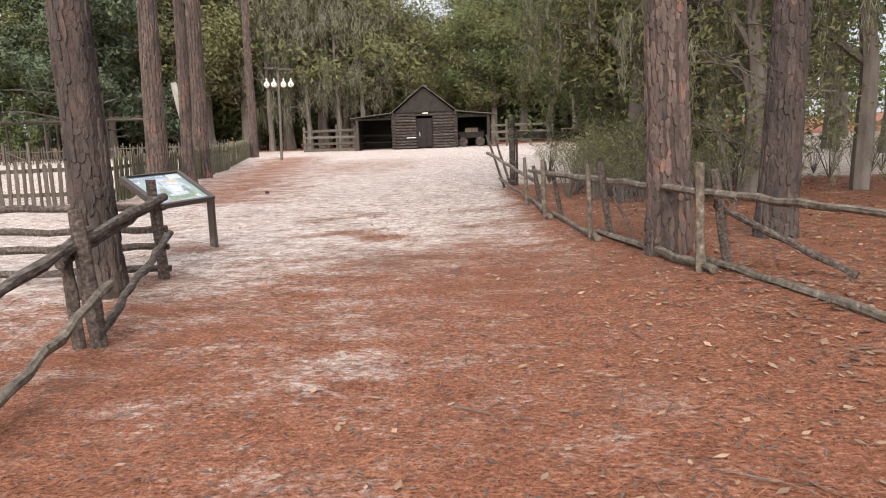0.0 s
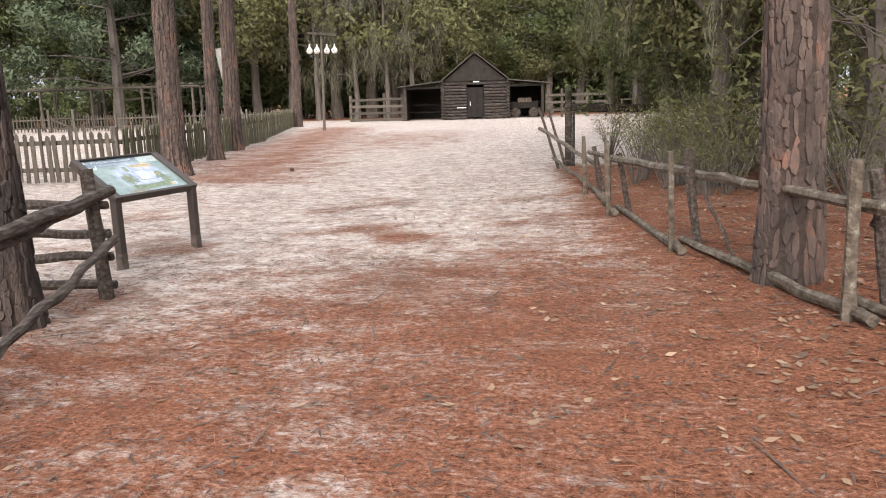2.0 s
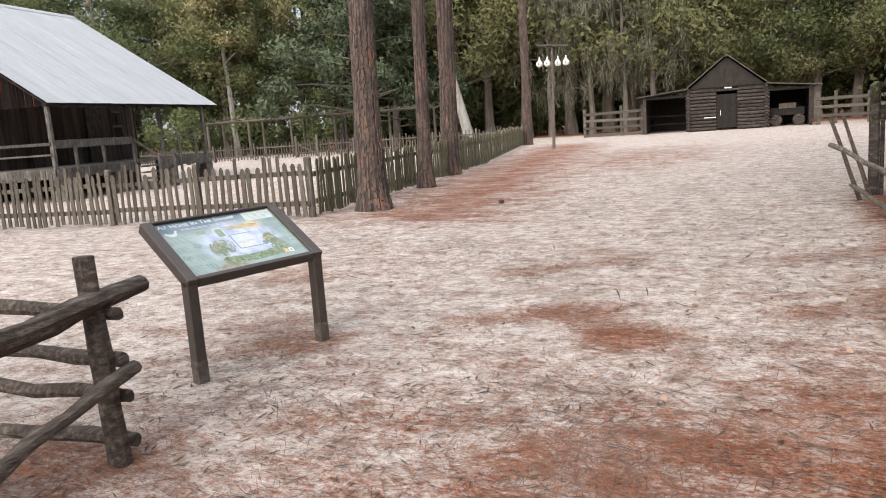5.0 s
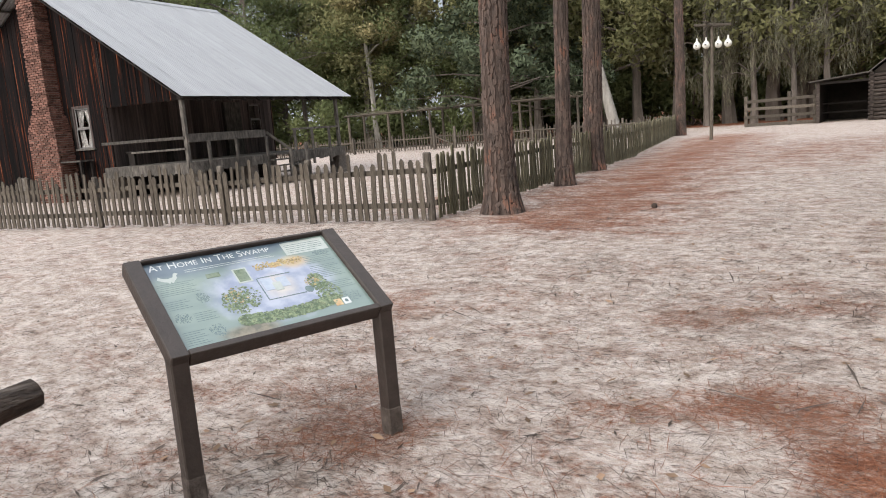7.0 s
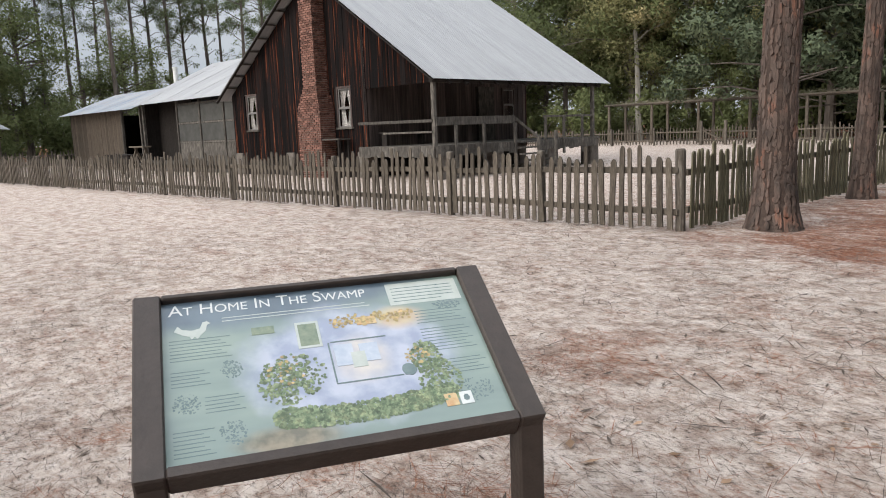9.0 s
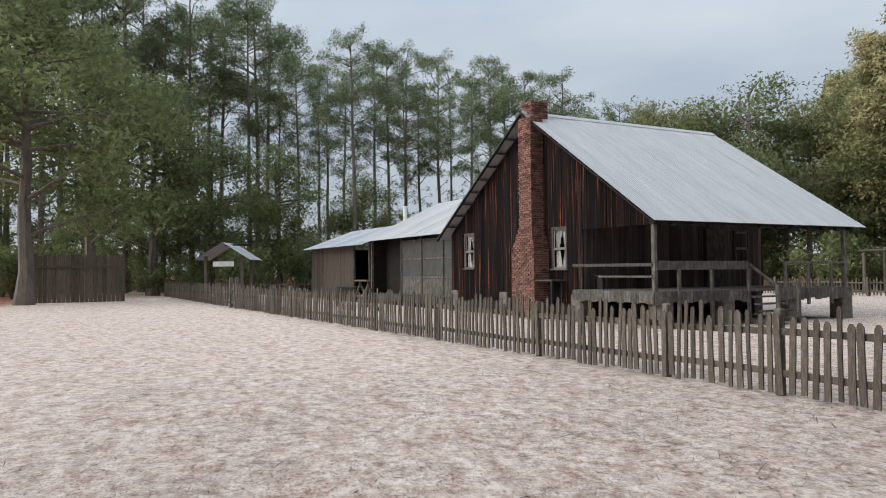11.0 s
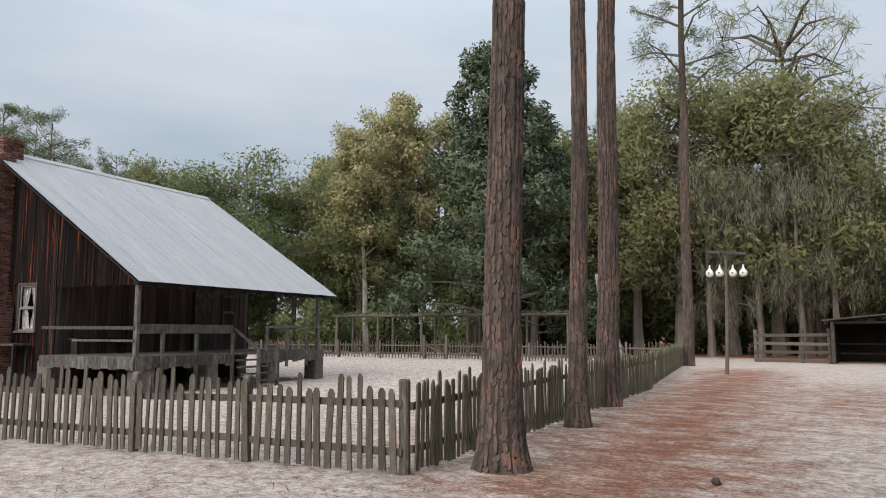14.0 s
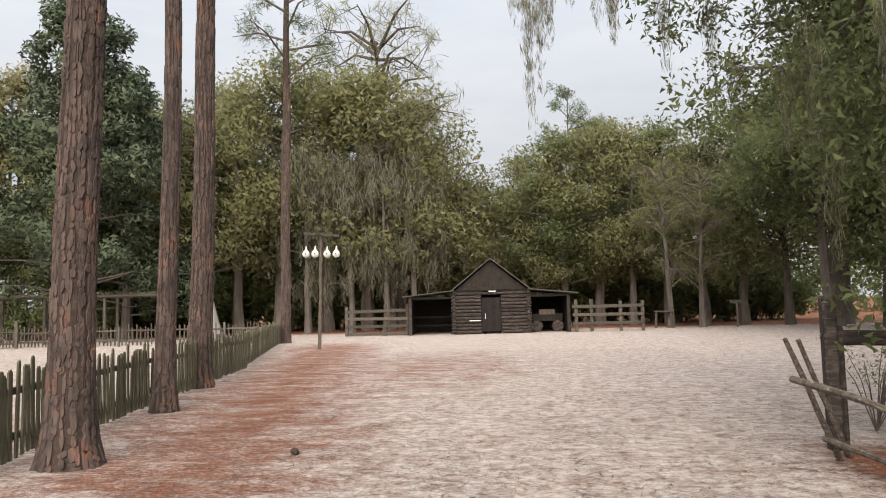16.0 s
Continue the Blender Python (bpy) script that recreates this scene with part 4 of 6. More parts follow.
for i in range(17):
    x0, x1 = -BW + 0.02 + i * 0.249, -BW + 0.25 + i * 0.249
    h0, h1 = (4.18 - abs(x) * 0.83 for x in (x0, x1))
    part("gable_board", Shape().add([(x0, y, 2.5) for y in (0.0, 0.03)] + [(x1, y, 2.5) for y in (0.0, 0.03)] + [(x1, y, h1) for y in (0.0, 0.03)] + [(x0, y, h0) for y in (0.0, 0.03)],
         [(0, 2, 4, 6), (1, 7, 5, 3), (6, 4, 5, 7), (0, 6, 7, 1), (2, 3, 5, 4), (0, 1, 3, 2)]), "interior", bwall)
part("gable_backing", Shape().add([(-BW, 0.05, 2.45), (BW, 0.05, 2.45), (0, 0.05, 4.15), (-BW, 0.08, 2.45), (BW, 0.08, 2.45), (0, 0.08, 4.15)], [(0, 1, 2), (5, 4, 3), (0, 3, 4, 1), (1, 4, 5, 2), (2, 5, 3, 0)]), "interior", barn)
broof = part("roof", Shape().box(-0.03, 0.03, -0.25, 5.2, 4.15, 4.22), "porch", barn, "steep grey shingle roof with sloping side sheds")
for sx in (-1, 1):
    part("roof_slope", Shape().add([(0, -0.28, 4.27), (0, 5.3, 4.27), (sx * 2.32, 5.3, 2.42), (sx * 2.32, -0.28, 2.42), (0, -0.28, 4.33), (0, 5.3, 4.33), (sx * 2.32, 5.3, 2.48), (sx * 2.32, -0.28, 2.48)],
         [(0, 1, 2, 3), (7, 6, 5, 4), (0, 3, 7, 4), (3, 2, 6, 7), (2, 1, 5, 6), (1, 0, 4, 5)]), "porch", broof)
    e = 5.1 if sx < 0 else 4.95
    part("shed_roof", Shape().add([(sx * 2.1, -0.25, 2.48), (sx * 2.1, 5.2, 2.48), (sx * e, 5.2, 2.18), (sx * e, -0.25, 2.18), (sx * 2.1, -0.25, 2.54), (sx * 2.1, 5.2, 2.54), (sx * e, 5.2, 2.24), (sx * e, -0.25, 2.24)],
         [(0, 1, 2, 3), (7, 6, 5, 4), (0, 3, 7, 4), (3, 2, 6, 7), (2, 1, 5, 6), (1, 0, 4, 5)]), "porch", broof)
    x = sx * (4.65 if sx < 0 else 4.4)
    part("shed_post", Shape().box(x - 0.09, x + 0.09, 0.0, 0.18, 0, 2.2, None, 0.02), "log", barn)
    part("shed_post", Shape().box(x - 0.09, x + 0.09, 4.8, 4.98, 0, 2.2, None, 0.02), "log", barn)
    part("shed_beam", Shape().box(min(sx * 2.2, x), max(sx * 2.2, x), 0.02, 0.14, 2.04, 2.16), "dark_wood", barn)
    # back and side sheets, coloured near-black for the shade inside the shed
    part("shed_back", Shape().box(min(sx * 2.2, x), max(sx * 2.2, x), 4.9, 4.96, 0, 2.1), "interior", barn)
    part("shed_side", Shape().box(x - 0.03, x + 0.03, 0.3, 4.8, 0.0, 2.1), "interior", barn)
    for z in (0.45, 0.95):
        part("shed_rail", Shape().box(min(sx * 2.3, x), max(sx * 2.3, x), 2.2, 2.26, z, z + 0.09), "dark_wood", barn)
cart = thing("farm_cart", "old wooden farm cart stored in the barn side shed", "cart", pose(-2.75, 53.9, 0, 0, 0, 6.5))
part("bed", Shape().box(-0.9, 0.9, -0.5, 0.5, 0.62, 0.72).box(-0.9, 0.9, -0.5, -0.46, 0.72, 1.05).box(-0.9, 0.9, 0.46, 0.5, 0.72, 1.05), "dark_wood", cart)
for sx in (-0.6, 0.6):
    for sy in (-0.58, 0.58):
        part("wheel", Shape().tube([(sx, sy - 0.03, 0.33), (sx, sy + 0.03, 0.33)], [0.33, 0.33], 18), "log", cart)
part("sign_board", Shape().box(-0.45, 0.45, -0.53, -0.505, 1.0, 1.3), "shed_wood", cart)


def rail_fence(label, x0, x1, y, h, posts, rails, seed, group="barn fences"):
    rng = random.Random(seed)
    t = thing("rail_fence", label, "fence", pose(x0, y, 0), group)
    for p in posts:
        part("post", Shape().box(p - 0.09, p + 0.09, -0.09, 0.09, -0.1, h + rng.uniform(-0.02, 0.12), None, 0.015), "picket", t)
    for z in rails:
        part("rail", Shape().beam((-0.05, -0.11, z + rng.uniform(-0.03, 0.03)), (x1 - x0 + 0.05, -0.11, z + rng.uniform(-0.03, 0.03)), 0.05, 0.17, bev=0.01), "picket", t)
    return t


rail_fence("pale board fence beside the log barn", -14.4, -10.75, 52.2, 1.75, (0, 2.35, 3.65), (0.12, 0.55, 1.0, 1.45), 1)
rail_fence("pale board fence with tall end post by the barn", -1.2, 2.6, 52.2, 1.7, (0.15, 1.0, 2.6, 3.8), (0.45, 0.95, 1.4), 2)

# ---- the gourd pole ----
gp = thing("gourd_pole", "tall pole with a cross-bar hung with white gourds", "birdhouse pole", pose(-11.75, 38.7, 0, 0, 1.5, 0))
part("pole", Shape().tube([(0, 0, -0.1), (0.02, 0, 2.4), (0.0, 0, 4.65)], [0.075, 0.065, 0.055], 10), "picket", gp)
part("cross_bar", Shape().beam((-0.72, 0, 4.74), (0.80, 0.0, 4.62), 0.12, 0.10, bev=0.01), "picket", gp)
part("cross_bar", Shape().beam((-0.05, -0.7, 4.66), (0.05, 0.7, 4.66), 0.08, 0.07, bev=0.01), "picket", gp)
grd = Shape()
prof = [(0.005, 0.30), (0.03, 0.27), (0.035, 0.20), (0.06, 0.13), (0.125, 0.06), (0.155, -0.02), (0.14, -0.10), (0.08, -0.16), (0.005, -0.175)]
grd.tube([(0, 0, z) for _, z in prof], [r for r, _ in prof], 12)
gm = grd.mesh("gourd", "gourd")
for gx, gy in ((-0.62, 0), (0.66, 0), (-0.20, -0.1), (0.24, 0.1)):
    g = part("gourd", gm, "gourd", gp, "white birdhouse gourd", pose(gx, gy, 3.92, 0, 0, 40 * gx))
    part("cord", Shape().tube([(gx, gy, 4.2), (gx, gy, 4.66)], [0.008, 0.008], 4), "black", gp)
    part("entry_hole", Shape().tube([(gx + 0.02, gy - 0.150, 3.90), (gx + 0.02, gy - 0.162, 3.90)], [0.03, 0.03], 10), "black", gp)

# ---- the arbour behind the yard fence ----
arb = thing("grape_arbour", "long low grape arbour of grey posts and poles", "arbour", HOUSE @ pose(32, -2.4, 0))
for i in range(6):
    for da in (0, 2.2):
        part("post", Shape().tube([(da, i * 3.4, -0.1), (da, i * 3.4, 2.68)], [0.11, 0.09], 8), "picket", arb)
for da in (-0.1, 1.1, 2.3):
    for i in range(5):
        part("pole", Shape().tube([(da, i * 3.4 - 0.3, 2.73), (da, i * 3.4 + 1.8, 2.75), (da, i * 3.4 + 3.7, 2.73)], [0.07, 0.06, 0.07], 7), "picket", arb)
part("vine", leaf_mesh("vine", "twig", [(1.1, i * 1.1, 2.87) for i in range(16)], [1.1] * 16, 1900, 0.22, 4, flat=0.14, slim=0.05), "twig", arb, "bare tangled grape vine")

# ---- the well house ----
PEN = (-49.6, -0.9)
well = thing("well_house", "small tin-roofed well shelter with a hanging sign", "well", HOUSE @ pose(-4.0, 33.0, 0, 0, 0, 62) @ Matrix.Diagonal((0.85, 0.85, 0.97, 1)))
wroof = part("roof", Shape().box(-0.05, 0.05, -1.6, 1.6, 3.45, 3.55), "dark_wood", well, "pale tin gable roof")
for sgn in (-1, 1):
    for i in range(3):
        sh = corrugated(-1.8 + i * 1.2, -0.58 + i * 1.2, 0, sgn * 2.0, lambda x, y: 3.62 - 0.55 * abs(y))
        part("tin_sheet", sh, "tin", wroof)
for sx in (-1.3, 1.3):
    for sy in (-1.3, 1.3):
        part("post", Shape().box(sx - 0.1, sx + 0.1, sy - 0.1, sy + 0.1, 0, 2.75, None, 0.02), "picket", well)
part("well_box", Shape().box(-0.7, 0.7, -0.7, 0.7, 0, 1.1, None, 0.03), "shed_wood", well)
part("sign_board", Shape().box(-1.48, -1.44, -0.75, 0.75, 2.1, 2.42), "white", well, "pale hanging notice")
wood_pile = thing("log_pile", "low pile of split logs by the woods", "logs", HOUSE @ pose(-4.5, 46, 0))
lrng = random.Random(3)
for r in range(4):
    for i in range(9 - r):
        part("log", Shape().tube([(-1.2, (i + r / 2) * 0.33, 0.16 + r * 0.27), (1.2, (i + r / 2) * 0.33, 0.16 + r * 0.27)], [lrng.uniform(0.13, 0.165)] * 2, 8), "log", wood_pile)
pen = thing("board_pen", "old brown board pen at the edge of the pines", "shed", pose(PEN[0], PEN[1], 0, 0, 0, 97))
for i in range(22):
    part("board", Shape().box(-2.6 + i * 0.24, -2.38 + i * 0.24, 0, 0.03, 0, 2.7 + 0.06 * (i % 3)), "shed_wood", pen)
for x in (-2.6, 0, 2.6):
    part("post", Shape().box(x - 0.08, x + 0.08, 0.035, 0.2, 0, 2.35), "post", pen)
part("rail", Shape().box(-2.7, 2.7, -0.06, -0.005, 2.0, 2.12), "shed_wood", pen)
saw = thing("saw_bench", "wooden saw bench beside the kitchen wing", "bench", HOUSE @ pose(-2.6, 13.6, 0))
for y in (0, 0.9):
    part("leg", Shape().beam((-0.4, y, 0), (0.1, y, 1.25), 0.07, 0.07), "picket", saw)
    part("leg", Shape().beam((0.5, y, 0), (0.0, y, 1.25), 0.07, 0.07), "picket", saw)
part("top", Shape().box(-0.15, 0.2, -0.2, 1.1, 1.22, 1.28), "picket", saw)
tub = thing("wash_table", "long dark wash table in the yard", "table", HOUSE @ pose(-1.6, 18.0, 0))
part("top", Shape().box(-0.4, 0.4, -1.2, 1.2, 0.86, 0.92).box(-0.36, -0.30, -1.1, 1.1, 0.45, 0.86), "dark_wood", tub)
for y in (-1.1, 1.1):
    for x in (-0.31, 0.31):
        part("leg", Shape().box(x - 0.04, x + 0.04, y - 0.05, y + 0.05, 0, 0.86), "dark_wood", tub)


notice = thing("notice_post", "small pale notice board on a post by the woods", "sign", pose(8.3, 55, 0, 0, 0, -12))
part("post", Shape().box(-0.06, 0.06, -0.06, 0.06, -0.1, 1.45, None, 0.01), "post", notice)
part("sign_board", Shape().box(-0.38, 0.38, -0.10, -0.062, 1.38, 1.56), "porch", notice, "pale weathered board")
trestle = thing("trestle", "low dark trestle standing before the woods", "trestle", pose(4.2, 55.5, 0, 0, 0, -8))
part("top", Shape().box(-0.55, 0.55, -0.25, 0.25, 0.95, 1.03, None, 0.01), "shed_wood", trestle)
for x in (-0.42, 0.42):
    for y in (-0.18, 0.18):
        part("leg", Shape().beam((x * 1.15, y * 1.3, 0), (x, y, 0.95), 0.09, 0.09), "shed_wood", trestle)


# ---- split-rail fences by the path ----
def limb(name, p, q, r0, r1, mat, parent, seed, n=9, wob=0.03, label=""):
    """A rough split rail: a knobbly limb with a bent line."""
    rng = random.Random(seed)
    p, q = Vector(p), Vector(q)
    pts, rad = [], []
    wob *= 0.6
    for i in range(n + 1):
        f = i / n
        k = wob if 0 < i < n else 0
        pts.append(p.lerp(q, f) + Vector((rng.uniform(-k, k), rng.uniform(-k, k), rng.uniform(-k, k))))
        rad.append((r0 + (r1 - r0) * f) * 0.84 * rng.uniform(0.9, 1.1))
    return part(name, Shape().tube(pts, rad, 8, 0.16, rng), mat, parent, label)


def gz(x, y, up=0.0):
    return (x, y, float(ground_z(x, y)) + up)


rf = thing("split_rail_fence", "lichen-covered rail fence along the wood's edge", "fence", pose(0, 0, 0))
PR = [(3.35, 4.0), (2.42, 6.95), (1.66, 9.1), (1.2, 11.3), (0.95, 13.2)]
for i, (x, y) in enumerate(PR):
    h = (0.95, 0.88, 0.78, 0.74, 0.7)[i]
    limb("post", gz(x - 0.06, y, -0.15), (x - 0.10, y - 0.03, h + 0.15), (0.055, 0.052, 0.035, 0.045, 0.04)[i], (0.05, 0.045, 0.03, 0.04, 0.035)[i], "rail", rf, 300 + i, 5, 0.008)
    limb("post", gz(x + 0.20, y + 0.08, -0.15), (x + 0.05, y + 0.08, h + (0.0, 0.08, 0.16, 0.0, 0.0)[i]), 0.05, 0.045, "old_rail", rf, 320 + i, 5, 0.008)
TOP = (0.80, 0.76, 0.70, 0.68, 0.62)
for i, j, r0, r1, over0, over1 in ((0, 1, 0.030, 0.042, 0.3, 0.10), (1, 3, 0.042, 0.055, 0.4, 0.25), (3, 4, 0.040, 0.032, 0.1, 0.25)):
    p, q = Vector((PR[i][0] + 0.02, PR[i][1], TOP[i])), Vector((PR[j][0] + 0.01, PR[j][1], TOP[j]))
    d = (q - p).normalized()
    limb("rail", p - d * over0, q + d * over1, r0, r1, "rail", rf, 340 + i, 14, 0.014)
for i in range(len(PR) - 1):
    (x0, y0), (x1, y1) = PR[i], PR[i + 1]
    limb("rail", gz(x0 - 0.0, y0 - 0.2, 0.05), gz(x1 + 0.06, y1 + 0.35, 0.04), 0.050, 0.040, "rail", rf, 360 + i, 12, 0.020)
limb("brace", (2.50, 7.10, 0.64), gz(3.35, 6.20, 0.04), 0.032, 0.036, "old_rail", rf, 380, 7, 0.012)
limb("stick", (1.85, 9.0, 0.55), gz(2.05, 8.6, 0.0), 0.018, 0.014, "old_rail", rf, 381, 5, 0.02)

gt = thing("broken_fence", "broken end of the fence with a thick post and leaning stakes", "fence", pose(0, 0, 0))
part("post", Shape().box(0.52, 0.66, 17.64, 17.82, -0.2, 1.62, None, 0.03), "log", gt, "thick squared dark post")
part("post", Shape().box(0.665, 0.72, 17.68, 17.78, -0.2, 1.30, None, 0.02), "log", gt)
limb("stake", (0.43, 17.1, -0.05), (0.02, 17.3, 1.20), 0.036, 0.028, "old_rail", gt, 401, 5, 0.01)
limb("stake", (0.57, 17.25, -0.05), (0.19, 17.45, 1.18), 0.036, 0.028, "old_rail", gt, 402, 5, 0.01)
limb("rail", (0.04, 17.2, 0.80), (1.05, 13.3, 0.42), 0.040, 0.036, "rail", gt, 403, 11, 0.03)
limb("rail", (0.3, 17.2, 0.22), (0.98, 13.6, 0.08), 0.040, 0.036, "rail", gt, 404, 11, 0.03)
part("rail", Shape().beam((0.6, 17.72, 1.18), (3.6, 18.4, 1.05), 0.09, 0.16, bev=0.02), "log", gt)

lf = thing("split_rail_fence", "grey split-rail fence with crooked rails beside the path", "fence", pose(0, 0, 0))
PL = [(-2.79, 7.33), (-2.1, 5.0), (-1.72, 2.9)]
for i, (x, y) in enumerate(PL):
    limb("post", (x, y, -0.15), (x - 0.05 - 0.03 * i, y, (1.00, 0.95, 1.0)[i]), 0.068, 0.056, "old_rail", lf, 420 + i, 5, 0.008)
    if i == 1:
        limb("post", (x - 0.13, y - 0.04, -0.15), (x - 0.17, y - 0.04, 0.72), 0.055, 0.05, "old_rail", lf, 430, 5, 0.008)
limb("rail", (-1.85, 2.6, 0.40), (-2.25, 5.25, 0.78), 0.048, 0.040, "old_rail", lf, 440, 11, 0.025)
limb("rail", (-2.16, 4.75, 0.70), (-2.88, 7.66, 0.80), 0.048, 0.056, "old_rail", lf, 441, 12, 0.020)
limb("rail", (-2.24, 4.85, 0.60), (-2.86, 7.55, 0.78), 0.040, 0.040, "old_rail", lf, 445, 12, 0.020)
limb("rail", (-1.62, 2.8, 0.03), (-2.05, 5.1, 0.42), 0.040, 0.036, "rail", lf, 442, 11, 0.025)
limb("rail", (-2.15, 5.1, 0.08), (-2.75, 7.45, 0.45), 0.040, 0.040, "old_rail", lf, 443, 11, 0.025)
for k, z in enumerate((0.10, 0.32, 0.50, 0.72)):
    limb("rail", (-2.75, 7.4, z), (-5.9, 6.7 + 0.12 * k, z + 0.04), 0.044, 0.048, "old_rail", lf, 450 + k, 11, 0.03)
for k, z in enumerate((0.15, 0.42, 0.66)):
    limb("rail", (-5.7, 6.7, z), (-9.3, 5.6 + 0.1 * k, z + 0.03), 0.044, 0.048, "old_rail", lf, 460 + k, 11, 0.03)
limb("post", (-5.8, 6.75, -0.15), (-5.85, 6.8, 0.9), 0.07, 0.06, "old_rail", lf, 470, 5, 0.008)

# ---- the panel by the path ----
SX, SY, SANG = -3.325, 8.324, 77.0
panel_sign = thing("information_panel", "brown-framed slanted panel with a printed farm map", "sign", pose(SX, SY, 0, 0, 0, SANG))
PWID, PDEP, TILTED = 1.055, 0.61, 33.5
for x in (0.037, PWID - 0.037):
    part("leg", Shape().box(x - 0.037, x + 0.037, -0.03, 0.045, -0.15, 0.645, None, 0.006), "sign_frame", panel_sign)
    part("foot", Shape().box(x - 0.039, x + 0.039, -0.032, 0.047, -0.02, 0.14, None, 0.006), "worn_frame", panel_sign, "scuffed pale foot of the leg")
top = pose(0, -0.035, 0.624, TILTED, 0, 0)
for x0, x1, y0, y1 in ((0, 0.075, 0, PDEP), (PWID - 0.075, PWID, 0, PDEP), (0.075, PWID - 0.075, 0, 0.035), (0.075, PWID - 0.075, PDEP - 0.02, PDEP)):
    part("frame_bar", Shape().box(x0, x1, y0, y1, -0.035, 0.032, None, 0.006), "sign_frame", panel_sign, at=top)
PX0, PX1, PY0, PY1 = 0.075, PWID - 0.075, 0.035, PDEP - 0.02


def print_material(name, colours, scale, stretch=(1, 1, 1), along=None):
    m = material(name, colours, scale, 0.35, 0, stretch, detail=4, spread=(0.32, 0.68))
    m.node_tree.nodes["Principled BSDF"].inputs["Coat Weight"].default_value = 0.8
    return m


M["ink_back"] = print_material("panel_print", [(0.15, 0.205, 0.195), (0.20, 0.265, 0.235), (0.27, 0.335, 0.275)], 2.2, (0.4, 1.6, 1))


def sheet_material(m):
    """Teal and pale green print that passes softly into the lavender ground of the map and a slate heading."""
    n, l = m.node_tree.nodes, m.node_tree.links
    b = n["Principled BSDF"]
    base = b.inputs["Base Color"].links[0].from_socket
    co = n.new("ShaderNodeTexCoord").outputs["Object"]

    def mask(centre, size, lo, hi, wobble):
        mp = n.new("ShaderNodeMapping")
        mp.vector_type = "TEXTURE"
        mp.inputs["Location"].default_value = (*centre, 0.01)
        mp.inputs["Scale"].default_value = (*size, 1)
        l.new(co, mp.inputs["Vector"])
        ln = n.new("ShaderNodeVectorMath")
        ln.operation = "LENGTH"
        l.new(mp.outputs["Vector"], ln.inputs[0])
        no = n.new("ShaderNodeTexNoise")
        no.inputs["Scale"].default_value, no.inputs["Detail"].default_value = 9, 6
        l.new(co, no.inputs["Vector"])
        k = n.new("ShaderNodeMath")
        k.operation = "MULTIPLY_ADD"
        k.inputs[1].default_value = wobble
        l.new(no.outputs["Fac"], k.inputs[0])
        l.new(ln.outputs["Value"], k.inputs[2])
        mr = n.new("ShaderNodeMapRange")
        mr.interpolation_type = "SMOOTHSTEP"
        mr.inputs["From Min"].default_value, mr.inputs["From Max"].default_value = hi, lo
        l.new(k.outputs[0], mr.inputs["Value"])
        return mr.outputs["Result"]

    def stain(under, fac, colours, scale):
        no = n.new("ShaderNodeTexNoise")
        no.inputs["Scale"].default_value, no.inputs["Detail"].default_value = scale, 5
        l.new(co, no.inputs["Vector"])
        rp = n.new("ShaderNodeValToRGB")
        for e, c, p in zip(rp.color_ramp.elements, colours, (0.36, 0.64)):
            e.position, e.color = p, (*c, 1)
        l.new(no.outputs["Fac"], rp.inputs["Fac"])
        mx = n.new("ShaderNodeMix")
        mx.data_type = "RGBA"
        l.new(fac, mx.inputs[0])
        l.new(under, mx.inputs[6])
        l.new(rp.outputs["Color"], mx.inputs[7])
        return mx.outputs[2]

    w, h = PX1 - PX0, PY1 - PY0
    col = stain(base, mask((PX0 + 0.2 * w, PY0 + 1.12 * h), (0.75 * w, 0.36 * h), 0.9, 1.25, 0.3), [(0.075, 0.11, 0.145), (0.12, 0.165, 0.20)], 6)
    col = stain(col, mask((PX0 + 0.55 * w, PY0 + 0.46 * h), (0.34 * w, 0.40 * h), 0.95, 1.35, 0.5), [(0.27, 0.31, 0.42), (0.42, 0.45, 0.54)], 16)
    col = stain(col, mask((PX0 + 0.59 * w, PY0 + 0.47 * h), (0.10 * w, 0.16 * h), 0.8, 1.5, 0.6), [(0.44, 0.43, 0.46), (0.56, 0.52, 0.47)], 22)
    col = stain(col, mask((PX0 + 0.74 * w, PY0 + 0.73 * h), (0.09 * w, 0.08 * h), 0.7, 1.6, 0.6), [(0.50, 0.36, 0.26), (0.52, 0.44, 0.26)], 22)
    col = stain(col, mask((PX0 + 0.33 * w, PY0 + 0.06 * h), (0.16 * w, 0.09 * h), 0.7, 1.4, 0.5), [(0.12, 0.11, 0.07), (0.24, 0.20, 0.13)], 30)
    l.new(col, b.inputs["Base Color"])


sheet_material(M["ink_back"])
M["ink_gold"] = print_material("printed_autumn_trees", [(0.48, 0.26, 0.10), (0.60, 0.47, 0.24)], 30)
M["ink_sand"] = print_material("printed_yard", [(0.34, 0.40, 0.50), (0.48, 0.52, 0.58)], 20)
M["ink_pale"] = print_material("pale_print", [(0.38, 0.42, 0.38), (0.47, 0.50, 0.46)], 20)
M["ink_text"] = print_material("dark_print", [(0.085, 0.135, 0.135), (0.13, 0.185, 0.18)], 30)
M["ink_white"] = print_material("white_print", [(0.55, 0.58, 0.57), (0.63, 0.65, 0.63)], 30)
sheet = part("printed_sheet", Shape().box(PX0, PX1, PY0, PY1, 0.0, 0.010), "ink_back", panel_sign, "teal and green printed sheet", top)


